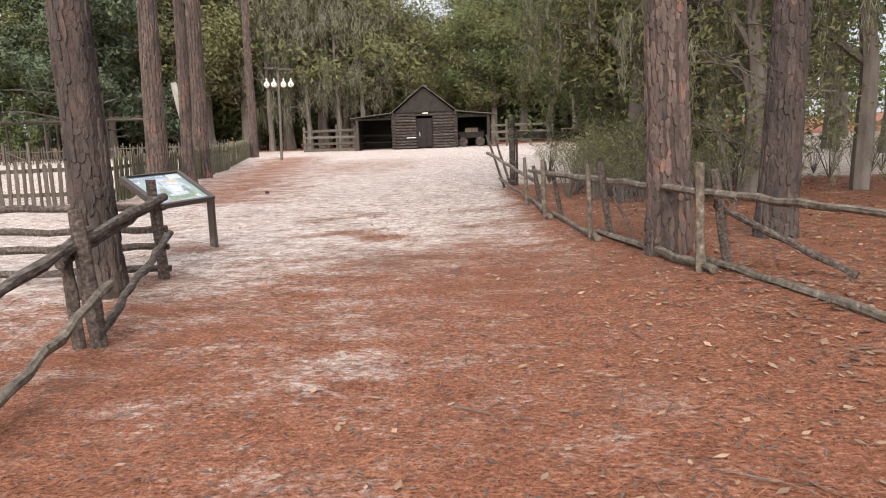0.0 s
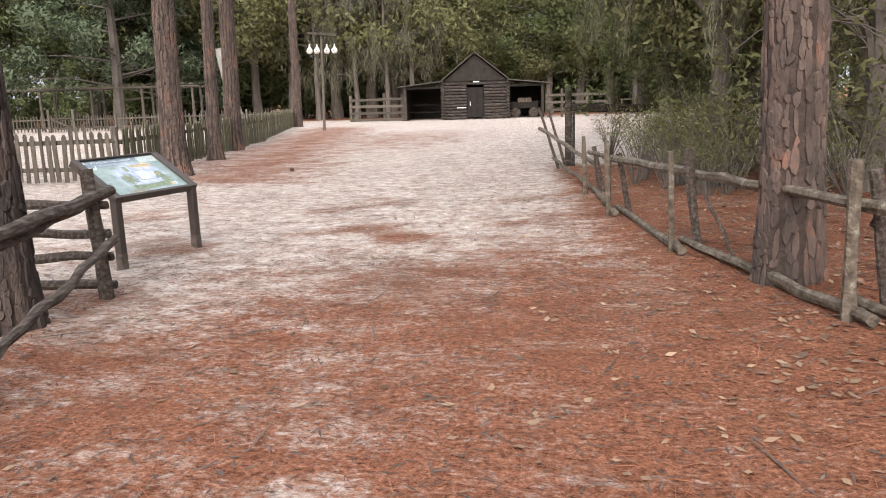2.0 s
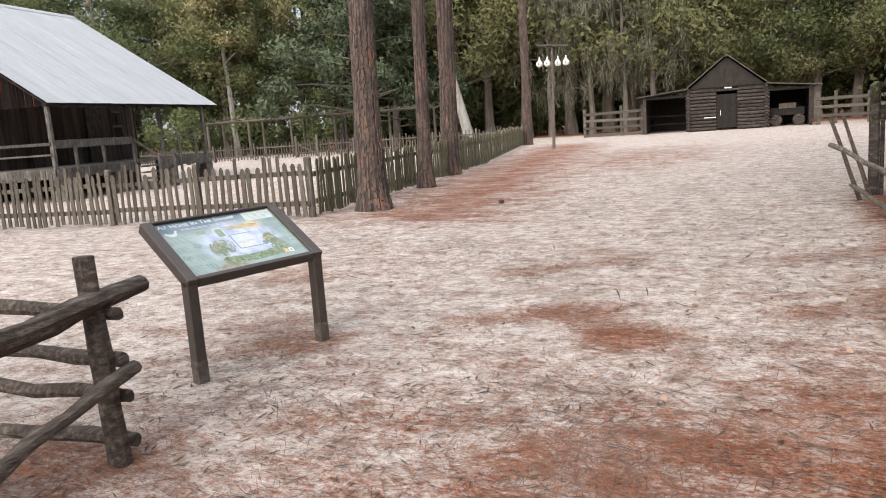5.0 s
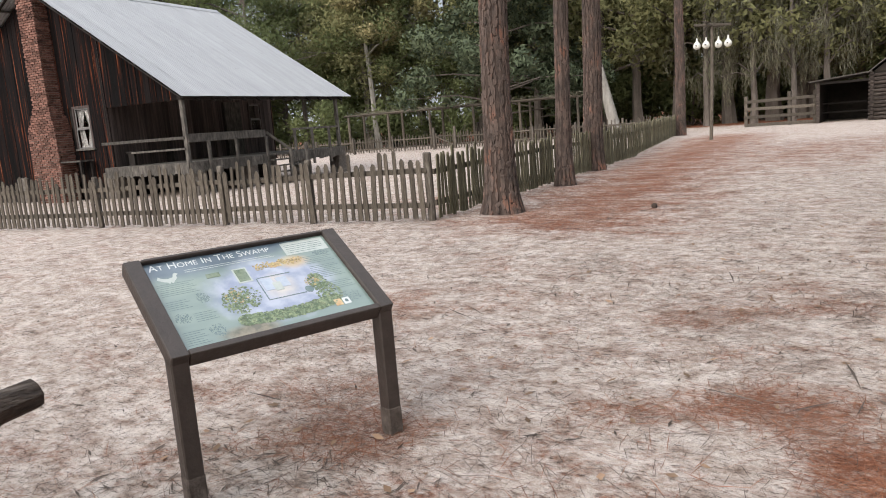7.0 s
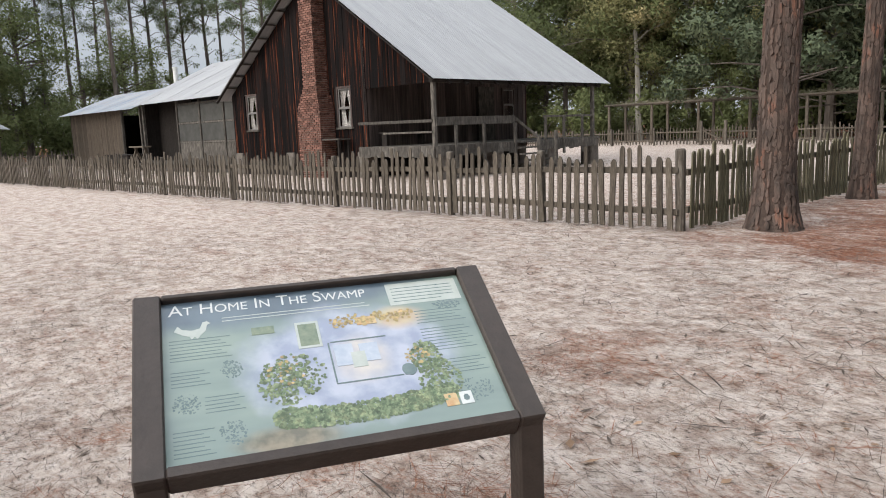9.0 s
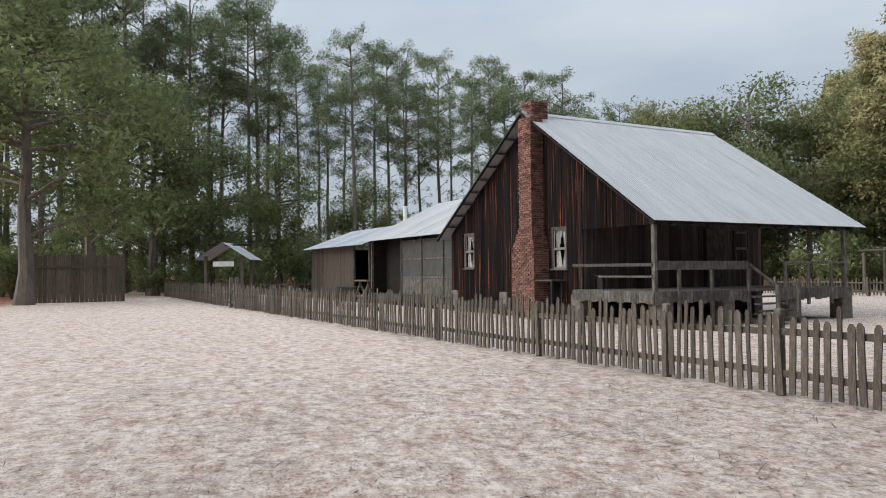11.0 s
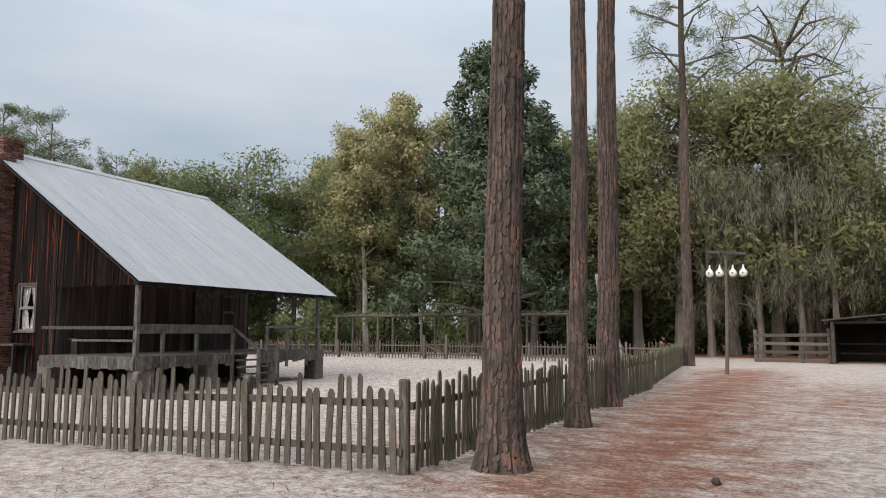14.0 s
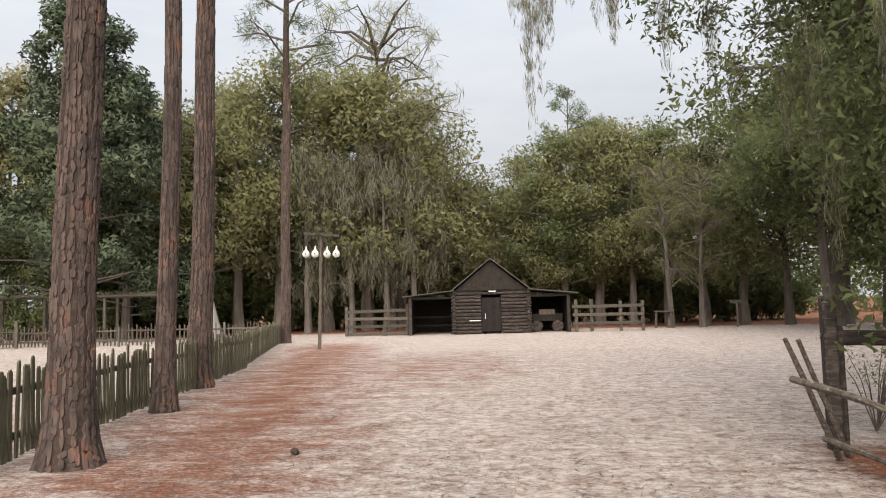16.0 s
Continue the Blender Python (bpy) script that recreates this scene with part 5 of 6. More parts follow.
def flat(name, u0, u1, v0, v1, z, mat, label="", corners=0, seed=0):
    """A printed patch; u runs along the sheet and v up it, 0 to 1; corners > 0 gives a ragged round outline."""
    w, h = PX1 - PX0, PY1 - PY0
    X0, X1, Y0, Y1 = PX0 + u0 * w, PX0 + u1 * w, PY0 + v0 * h, PY0 + v1 * h
    s = Shape()
    if corners:
        rng = random.Random(seed)
        cx, cy, rx, ry = (X0 + X1) / 2, (Y0 + Y1) / 2, (X1 - X0) / 2, (Y1 - Y0) / 2
        pts = [(cx + rx * rng.uniform(0.82, 1.0) * math.cos(6.2832 * i / corners), cy + ry * rng.uniform(0.82, 1.0) * math.sin(6.2832 * i / corners)) for i in range(corners)]
    else:
        pts = [(X0, Y0), (X1, Y0), (X1, Y1), (X0, Y1)]
    n = len(pts)
    s.add([(x, y, 0.009) for x, y in pts] + [(x, y, 0.010 + 0.2 * z) for x, y in pts], [tuple(range(n, 2 * n))] + [(i, (i + 1) % n, n + (i + 1) % n, n + i) for i in range(n)])
    return part(name, s, mat, panel_sign, label, top)


rng = random.Random(77)
M["ink_woods"] = material("printed_woods", [(0.07, 0.11, 0.06), (0.15, 0.20, 0.11), (0.30, 0.33, 0.18)], 60, 0.35, 0, island=0.4)
M["ink_plot"] = print_material("printed_plot_ink", [(0.10, 0.15, 0.09), (0.20, 0.24, 0.15)], 50)
M["ink_autumn"] = material("printed_autumn", [(0.30, 0.26, 0.10), (0.50, 0.34, 0.17)], 60, 0.35, 0, island=0.4)


def cluster(name, mat, spots, count, size, z, label):
    """A drawn patch: many small printed dabs round the given spots (u, v, ru, rv)."""
    w, h = PX1 - PX0, PY1 - PY0
    s = Shape()
    for i in range(count):
        u, v, ru, rv = spots[i % len(spots)]
        a, r = rng.uniform(0, 6.2832), rng.uniform(0, 1) ** 0.6
        cx, cy = PX0 + (u + ru * r * math.cos(a)) * w, PY0 + (v + rv * r * math.sin(a)) * h
        q = size * rng.uniform(0.5, 1.3)
        k0 = rng.uniform(0, 1)
        s.add([(cx + q * rng.uniform(0.6, 1) * math.cos(k0 + 1.047 * j), cy + q * rng.uniform(0.6, 1) * math.sin(k0 + 1.047 * j), 0.010 + 0.2 * z + 0.0000003 * i) for j in range(6)], [(0, 1, 2, 3, 4, 5)])
    ob = part(name, s, mat, panel_sign, label, top)
    ob["kind"] = "stuff"
    return ob


cluster("printed_wood", "ink_woods", [(0.37, 0.42, 0.10, 0.14), (0.34, 0.38, 0.08, 0.13), (0.81, 0.28, 0.07, 0.13), (0.79, 0.42, 0.05, 0.12)] + [(0.34 + 0.052 * i, 0.15 + 0.0016 * (i - 4) ** 2, 0.05, 0.06) for i in range(10)], 3600, 0.0062, 0.0014, "printed green woods round the farm")
cluster("printed_thicket", "ink_autumn", [(0.54 + 0.045 * i, 0.735 + 0.012 * (i % 2), 0.03, 0.04) for i in range(6)] + [(0.76, 0.44, 0.04, 0.06), (0.35, 0.46, 0.06, 0.09)], 240, 0.006, 0.0060, "printed yellow autumn trees")
flat("printed_yard_fence", 0.49, 0.70, 0.33, 0.337, 0.0058, "ink_text")
flat("printed_yard_fence", 0.49, 0.495, 0.34, 0.60, 0.0058, "ink_text")
flat("printed_yard_fence", 0.50, 0.68, 0.60, 0.607, 0.0058, "ink_text")
flat("printed_roof", 0.505, 0.565, 0.44, 0.58, 0.0058, "ink_sand", "printed pale blue roof")
flat("printed_roof", 0.585, 0.645, 0.45, 0.57, 0.0058, "ink_sand", "printed pale blue roof")
flat("printed_house", 0.555, 0.60, 0.42, 0.52, 0.0064, "ink_pale")
flat("plot_border", 0.40, 0.475, 0.585, 0.765, 0.0056, "ink_pale")
flat("printed_plot", 0.408, 0.467, 0.60, 0.75, 0.0064, "ink_plot", "small green printed garden plot")
flat("printed_plot", 0.265, 0.335, 0.715, 0.765, 0.0060, "ink_plot")
flat("printed_plot", 0.60, 0.665, 0.70, 0.755, 0.0060, "ink_gold")
flat("map_marker", 0.695, 0.75, 0.32, 0.405, 0.0062, "ink_text", "", 14, 8)
flat("text_box", 0.73, 0.985, 0.815, 0.98, 0.0014, "ink_pale", "pale text box")
for i in range(5):
    flat("text_line", 0.745, 0.965 - 0.05 * (i == 0), 0.838 + i * 0.025, 0.843 + i * 0.025, 0.0024, "ink_text")
for u0, u1, v0, k in ((0.02, 0.20, 0.60, 7), (0.02, 0.13, 0.44, 5), (0.11, 0.22, 0.27, 5), (0.02, 0.13, 0.05, 7), (0.80, 0.97, 0.46, 8), (0.83, 0.98, 0.30, 5), (0.80, 0.97, 0.66, 5), (0.18, 0.66, 0.835, 2)):
    for i in range(k):
        flat("text_line", u0, u1 - 0.015 * (i % 3), v0 + i * 0.022, v0 + 0.0050 + i * 0.022, 0.0017, "ink_pale" if v0 > 0.8 else "ink_text")
for u0, u1, v0, v1 in ((0.16, 0.225, 0.45, 0.58), (0.02, 0.10, 0.27, 0.40), (0.85, 0.97, 0.10, 0.26), (0.14, 0.22, 0.07, 0.22), (0.87, 0.97, 0.74, 0.82)):
    cluster("engraving", "ink_text", [((u0 + u1) / 2, (v0 + v1) / 2, (u1 - u0) * 0.5, (v1 - v0) * 0.45)], 120, 0.0034, 0.0020, "small dark engraving")
flat("emblem", 0.80, 0.84, 0.10, 0.175, 0.0064, "ink_gold", "small tan emblem")
flat("emblem", 0.848, 0.888, 0.10, 0.175, 0.0064, "ink_white")
flat("emblem_figure", 0.857, 0.879, 0.115, 0.16, 0.0072, "ink_text", "", 7, 5)
outline = ((0.0, 0.55), (0.10, 0.85), (0.22, 0.62), (0.48, 0.52), (0.70, 0.60), (0.78, 0.95), (0.90, 1.0), (1.0, 0.86), (0.90, 0.78), (0.86, 0.45), (0.70, 0.18), (0.62, 0.0), (0.55, 0.16), (0.46, 0.0), (0.42, 0.17), (0.22, 0.30))
bw, bh = 0.11 * (PX1 - PX0), 0.115 * (PY1 - PY0)
bx, by = PX0 + 0.035 * (PX1 - PX0), PY0 + 0.735 * (PY1 - PY0)
k = len(outline)
part("bird_picture", Shape().add([(bx + u * bw, by + v * bh, z) for z in (0.0095, 0.0106) for u, v in outline], [tuple(range(2 * k - 1, k - 1, -1))] + [(i, (i + 1) % k, k + (i + 1) % k, k + i) for i in range(k)]), "ink_pale", panel_sign, "white printed hen", top)

tc = bpy.data.curves.new("heading", "FONT")
tc.body = "At Home In The Swamp"
tc.size = 0.062
tc.small_caps_scale = 0.76
for ch, src in zip(tc.body_format, tc.body):
    ch.use_small_caps = True
tmp = new("heading", tc)
bpy.context.view_layer.update()
hm = bpy.data.meshes.new_from_object(tmp.evaluated_get(bpy.context.evaluated_depsgraph_get()))
bpy.data.objects.remove(tmp)
hm.materials.append(M["ink_white"])
xs = [v.co.x for v in hm.vertices]
k = 0.575 / max(xs)
part("heading", hm, "ink_white", panel_sign, "white heading in small capitals", top @ pose(PX0 + 0.018, PY0 + 0.905 * (PY1 - PY0), 0.0113) @ Matrix.Diagonal((k, k, 1, 1)))


# ---- litter on the ground ----
def scatter(name, label, mat, count, region, size, seed, slim, rise, keep, category="litter"):
    """Flat bits lying on the ground over a stretch of it, thicker where keep() is high."""
    rng = np.random.default_rng(seed)
    x = rng.uniform(region[0], region[1], count * 3)
    y = rng.uniform(region[2], region[3], count * 3)
    ok = rng.random(count * 3) < keep(x, y)
    x, y = x[ok][:count], y[ok][:count]
    n = len(x)
    z = ground_z(x, y) + rise
    a = rng.uniform(0, 6.2832, n)
    s = size * rng.uniform(0.5, 1.3, n)
    dx, dy = np.cos(a) * s, np.sin(a) * s
    tilt = rng.uniform(-0.3, 0.3, n) * s * (1 if slim > 0.2 else 0.08)
    p = np.stack([x, y, z], 1)
    e = np.stack([dx, dy, tilt], 1)
    f = np.stack([-dy * slim, dx * slim, rng.uniform(-0.2, 0.3, n) * s * slim], 1)
    lift = np.stack([0 * x, 0 * x, np.abs(tilt) + np.abs(f[:, 2])], 1)
    corners = [p - e, p + f * 2, p + e] if slim < 0.05 else [p - e, p - e * 0.2 + f, p + e, p - e * 0.1 - f]
    v = np.stack(corners, 1) + lift[:, None, :]
    me = bpy.data.meshes.new(name)
    me.from_pydata(v.reshape(-1, 3).tolist(), [], np.arange(n * len(corners)).reshape(-1, len(corners)).tolist())
    me.materials.append(M[mat])
    return tagged(new(name, me), label, category, kind="stuff")


scatter("pine_needles", "red-brown pine needles strewn over the path", "needle", 46000, (-5, 6, 1.2, 13), 0.10, 1, 0.016, 0.004, lambda x, y: np.clip(litter_amount(x, y) * 1.1 - 0.25, 0, 1))
scatter("pine_needles", "drift of red-brown needles under the pines", "needle", 9000, (-17, 0, 12, 44), 0.13, 2, 0.022, 0.006, lambda x, y: np.clip(litter_amount(x, y) * 1.2 - 0.35, 0, 1))
scatter("pine_needles", "thin dark needles strewn over the pale sand", "stick", 90000, (-14, 3.5, 7, 24), 0.08, 21, 0.016, 0.005, lambda x, y: np.clip((1.0 - 0.05 * np.hypot(x + 3, y - 9)) * (0.35 + 0.75 * drift_field(0.8 * y + 3, 0.9 * x)), 0.06, 1))
scatter("pine_needles", "reddish needles in loose drifts on the sand", "needle", 42000, (-5.5, 2.5, 6, 13.5), 0.085, 22, 0.014, 0.005, lambda x, y: np.clip(1.1 * drift_field(x, y) * (1.2 - 0.14 * np.hypot(x + 1.2, y - 9.6)), 0.015, 1))
scatter("pine_needles", "dark needle litter on the far sand", "stick", 34000, (-24, 2, 12, 36), 0.12, 23, 0.026, 0.007, lambda x, y: 0.35 + 0 * x)
scatter("fallen_leaves", "dry brown leaves scattered over the needles", "brown_leaf", 4200, (-4, 6, 1.4, 17), 0.030, 3, 0.55, 0.006, lambda x, y: np.clip(0.15 + 0.9 * smooth(x + 0.08 * y, 0.2, 3.0), 0, 1))
scatter("fallen_leaves", "dark brown leaf litter under the trees", "dark_litter", 9000, (1.6, 8, 4, 19), 0.035, 33, 0.5, 0.006, lambda x, y: smooth(x - (2.6 - 0.1 * y), -0.3, 0.8))
scatter("wood_litter", "dark twigs and bark bits on the sand", "stick", 3800, (-14, 4, 6, 30), 0.045, 4, 0.16, 0.006, lambda x, y: 0.4 + 0 * x)
scatter("wood_litter", "dark bits of bark and twig among the needles", "stick", 7000, (-4, 5.5, 1.2, 9), 0.04, 31, 0.13, 0.006, lambda x, y: 0.6 + 0 * x)
scatter("twigs", "thin grey twigs lying about the clearing", "stick", 1100, (-20, 4, 2, 34), 0.20, 5, 0.03, 0.012, lambda x, y: 0.5 + 0 * x)
pc = thing("pine_cone", "dark pine cone lying on the sand", "pine cone", pose(-5.2, 17.4, 0.035, 90, 0, 30))
cs = Shape().tube([(0, 0, -0.09), (0, 0, -0.05), (0, 0, 0.02), (0, 0, 0.09)], [0.02, 0.045, 0.04, 0.01], 10, 0.2, random.Random(2))
part("scales", cs, "cone", pc)


# ---- the woods ----
def tree_kind(name, label, kind, height, seed):
    """One tree of a kind, built at the origin: a trunk with limbs and a crown of many leaves."""
    rng = random.Random(seed)
    t = thing(name, label, "tree")
    wood, cs, rs = Shape(), [], []
    bend = [rng.uniform(-0.4, 0.4) for _ in range(4)]

    def centre(z):
        f = z / height
        return Vector((bend[0] * f * f + bend[1] * f * 0.6, bend[2] * f * f + bend[3] * f * 0.6, z))

    def stem(r, n=7):
        zs = [height * i / 8 for i in range(9)]
        wood.tube([centre(z) + Vector((rng.uniform(-0.06, 0.06), rng.uniform(-0.06, 0.06), 0)) for z in zs], [r * (1.25 if i == 0 else 1 - 0.85 * i / 8) for i in range(9)], n)

    def branch(z, ln, rise, r, clump, k=3, tip=1.0):
        a = rng.uniform(0, 6.28)
        p = centre(z)
        e = p + Vector((math.cos(a) * ln, math.sin(a) * ln, rise))
        mid = p.lerp(e, 0.5) + Vector((rng.uniform(-0.3, 0.3), rng.uniform(-0.3, 0.3), rng.uniform(0, 0.4)))
        wood.tube([p, mid, e], [r, r * 0.6, r * 0.2], 5)
        for i in range(k):
            c = p.lerp(e, rng.uniform(0.5, 1.05)) + Vector((rng.uniform(-1, 1), rng.uniform(-1, 1), rng.uniform(-0.4, 0.8))) * clump * 0.8
            cs.append(c)
            rs.append(clump * rng.uniform(0.6, 1.15))

    if kind == "pine":
        stem(0.24)
        for i in range(30):
            f = rng.uniform(0.50, 1.0)
            branch(height * f, 0.5 + 2.7 * math.sin(math.pi * (f - 0.40) / 0.66), rng.uniform(0.3, 1.6), 0.05, 0.68, 3)
        for i in range(5):
            f = rng.uniform(0.3, 0.5)
            branch(height * f, 1.6, 0.4, 0.04, 0.45, 1)
        crown = leaf_mesh("crown", "pine_leaf", cs, rs, 9000, 0.14, seed, flat=0.85, slim=0.26, corners=3)
    elif kind in ("oak", "olive", "gold", "canopy"):
        stem(0.30 if kind != "gold" else 0.22)
        lo = {"gold": 0.3, "canopy": 0.42}.get(kind, 0.16)
        for i in range(30):
            f = rng.uniform(lo, 1.0) ** 0.8
            reach = (math.sin(math.pi * min(1, f * 0.92 + 0.08)) ** 0.7) * (4.6 if kind != "gold" else 2.3) + 0.5
            branch(height * f, reach * rng.uniform(0.6, 1.0), rng.uniform(0.1, 1.2), 0.09, 1.25 if kind != "gold" else 0.8, 3)
        crown = leaf_mesh("crown", {"oak": "oak_leaf", "canopy": "oak_leaf", "olive": "olive_leaf", "gold": "gold_leaf"}[kind], cs, rs, 11500, 0.135, seed, flat=0.8, slim=0.5, corners=3)
    elif kind == "magnolia":
        stem(0.28)
        for i in range(60):
            f = rng.uniform(0.08, 1.0)
            branch(height * f, (1.02 - f) * 4.6 + 0.9, rng.uniform(0.1, 0.7), 0.06, 0.75, 3)
        crown = leaf_mesh("crown", "dark_leaf", cs, rs, 34000, 0.14, seed, slim=0.45, corners=3)
    elif kind == "bush":
        for i in range(7):
            a = rng.uniform(0, 6.28)
            e = Vector((math.cos(a) * rng.uniform(0.4, 1.4), math.sin(a) * rng.uniform(0.4, 1.4), height * rng.uniform(0.6, 1.0)))
            wood.tube([(0, 0, -0.1), e * 0.5 + Vector((0, 0, 0.2)), e], [0.04, 0.025, 0.01], 5)
            for f in (0.45, 0.7, 1.0):
                cs.append(e * f + Vector((rng.uniform(-0.4, 0.4), rng.uniform(-0.4, 0.4), 0)))
                rs.append(height * rng.uniform(0.16, 0.28))
        crown = leaf_mesh("crown", "oak_leaf", cs, rs, 3000, 0.10, seed, slim=0.45, corners=3)
    elif kind == "scrub":
        for i in range(16):
            a = rng.uniform(0, 6.28)
            e = Vector((math.cos(a) * rng.uniform(0.3, 1.3), math.sin(a) * rng.uniform(0.3, 1.3), height * rng.uniform(0.5, 1.0)))
            wood.tube([(0, 0, -0.1), e * 0.5 + Vector((0, 0, 0.25)), e], [0.018, 0.012, 0.005], 4)
            cs.append(e)
            rs.append(rng.uniform(0.2, 0.42))
        crown = leaf_mesh("crown", "olive_leaf", cs, rs, 700, 0.045, seed, slim=0.42, corners=3)
    elif kind in ("moss", "bare"):
        stem(0.20)
        for i in range(26 if kind == "moss" else 40):
            f = rng.uniform(0.25, 1.0)
            p = centre(height * f)
            a = rng.uniform(0, 6.28)
            ln = rng.uniform(1.2, 3.2) * (1.25 - 0.6 * f)
            e = p + Vector((math.cos(a) * ln, math.sin(a) * ln, rng.uniform(-0.2, 1.5)))
            wood.tube([p, p.lerp(e, 0.5) + Vector((0, 0, 0.3)), e], [0.06, 0.04, 0.012], 5)
            for k in range(5):
                q = p.lerp(e, rng.uniform(0.4, 1.0))
                c = q + Vector((rng.uniform(-0.8, 0.8), rng.uniform(-0.8, 0.8), rng.uniform(-0.7, 0.8)))
                wood.tube([q, c], [0.02, 0.006], 3)
                for j in range(4):
                    cs.append(c + Vector((0, 0, -0.4 * j)) if kind == "moss" else c)
                    rs.append(0.38 - 0.06 * j)
        if kind == "moss":
            crown = leaf_mesh("crown", "moss", cs, rs, 9000, 0.24, seed, droop=4.0, slim=0.055, corners=3)
        else:
            crown = leaf_mesh("crown", "olive_leaf", cs, rs, 5500, 0.20, seed, droop=1.0, slim=0.06, corners=3)
    part("trunk", wood, "trunk" if kind != "gold" else "pale_trunk", t)
    part("crown", crown, "oak_leaf", t)
    return t


KINDS = {}
for kind, name, label, hs in (("pine", "pine_tree", "tall straight pine with a rounded needle crown", (24, 26, 22)), ("oak", "oak_tree", "dense dark green woodland tree", (12, 14, 11)),
                              ("olive", "oak_tree", "olive-green woodland tree hung with moss", (13, 11)), ("gold", "cypress_tree", "yellowing autumn cypress with pale trunk", (17, 15)),
                              ("canopy", "oak_tree", "high-crowned woodland tree with a bare lower trunk", (12,)), ("magnolia", "magnolia_tree", "glossy dark green magnolia tree", (15.5,)), ("bush", "bush", "leafy green woodland bush", (2.6, 2.0)), ("scrub", "bush", "thin twiggy scrub with small leaves", (2.2,)),
                              ("moss", "moss_tree", "grey tree draped with hanging moss", (13, 11)), ("bare", "bare_tree", "bare grey tree with fine drooping twigs", (9,))):
    KINDS[kind] = [(tree_kind(name, label, kind, h, 700 + 10 * len(KINDS) + i), h) for i, h in enumerate(hs)]
EYE0 = (-2.4, 9.2)
used = set()
wrng = random.Random(41)


def plant(kind, az, dist, height, group="woods"):
    """A tree az degrees to the left of straight ahead, dist metres from the clearing's middle."""
    src, h = KINDS[kind][wrng.randrange(len(KINDS[kind]))]
    a = radians(az)
    x, y = EYE0[0] - math.sin(a) * dist, EYE0[1] + math.cos(a) * dist
    s = height / h
    m = pose(x, y, float(ground_z(x, y)) - 0.1, 0, 0, wrng.uniform(0, 360)) @ Matrix.Diagonal((s * wrng.uniform(0.9, 1.15), s * wrng.uniform(0.9, 1.15), s, 1))
    if src.name not in used:
        used.add(src.name)
        src.matrix_basis = m
        src["group"] = group
        return src
    c = copy_thing(src, Matrix.Identity(4))
    c.matrix_basis = m
    c["group"] = group
    return c


# the pine wood behind the farmhouse
for i in range(58):
    az = 57 + 62 * (i + wrng.random()) / 58
    d = wrng.uniform(64, 96)
    plant("pine", az, d, d * (0.235 + 0.0047 * (az - 62)) * wrng.uniform(0.78, 1.02) + 1.6)
for i in range(26):
    plant("oak", 58 + 58 * (i + wrng.random()) / 26, wrng.uniform(66, 84), wrng.uniform(6, 10.5))
for az, d, h in ((93, 62, 12), (97, 60, 14), (101, 55, 15), (88, 68, 11), (105, 46, 15)):
    plant("oak", az, d, h)
# behind the yard
for i in range(24):
    plant("oak" if i % 3 else "olive", 25 + 38 * (i + wrng.random()) / 24, wrng.uniform(62, 74), wrng.uniform(11, 16))
for az, d, h in ((43.0, 64, 20), (45.0, 66, 19), (40.5, 63, 21), (38.5, 66, 20), (42, 70, 20), (47, 70, 17), (44, 60, 17)):
    plant("gold", az, d, h)
plant("magnolia", 34.3, 50, 20.0)
plant("magnolia", 31.2, 54, 16.5)
# behind the barn
for i in range(20):
    plant(("olive", "oak", "oak")[i % 3], -12 + 40 * (i + wrng.random()) / 20, wrng.uniform(60, 72), wrng.uniform(10, 14.0))
for az, d, h in ((1.0, 56, 10.5), (-1.0, 55, 13), (-3.6, 55, 13.5), (-6.0, 53, 12), (-8.4, 54, 13), (-11.0, 52, 12), (-13.6, 51, 13), (-16.5, 50, 12), (6.4, 57, 11), (8.4, 56, 13.5), (3.6, 59, 9)):
    plant("oak" if h == 13 else "olive", az, d, h)
for az, d, h in ((14, 56, 17.5), (17, 57, 18.5), (20.5, 55, 18.5), (23.5, 56, 17), (11.5, 57, 16.5), (26, 57, 16), (29, 58, 15), (31, 57, 14)):
    plant("olive", az, d, h)
for az, d, h in ((12.6, 51, 13), (15.2, 52, 12), (10.4, 52, 12.5), (18.5, 53, 13)):
    plant("moss", az, d, h)
for az, d, h in ((-8.6, 47, 9.5), (-10.8, 47, 9.0)):
    plant("bare", az, d, h)
for az, d, h in ((12.2, 57, 22.5),):
    plant("bare", az, d, h)
for az, d, h in ((-1.5, 60, 18.5), (9.5, 66, 19), (24.5, 64, 20), (-3.5, 62, 16)):
    plant("pine", az, d, h)
for i in range(26):
    plant("bush", -17 + 48 * (i + wrng.random()) / 26, wrng.uniform(58, 61), wrng.uniform(3.0, 5.0), "undergrowth")
# the right-hand wood
# The last two are added, mostly unseen, to shade the fence-side ground.
for az, d, h in ((-19, 42, 12), (-23, 34, 12), (-25, 36, 13), (-29, 30, 13), (-34, 28, 13), (-41, 24, 12), (-49, 20, 12), (-58, 18, 12), (-30, 44, 15), (-20, 50, 15), (-37, 40, 15), (-45, 34, 14), (-60, 30, 14), (-24, 52, 16), (-82, 10.5, 12), (-108, 12.0, 12)):
    plant("canopy", az, d, h)
for az, d, h in ((-19.5, 46, 13), (-22.5, 44, 12), (-26, 46, 13)):
    plant("oak", az, d, h)
# behind the walker
for i in range(9):
    plant("oak" if i % 2 else "pine", 125 + 150 * (i + wrng.random()) / 9, wrng.uniform(44, 58), wrng.uniform(10, 14))
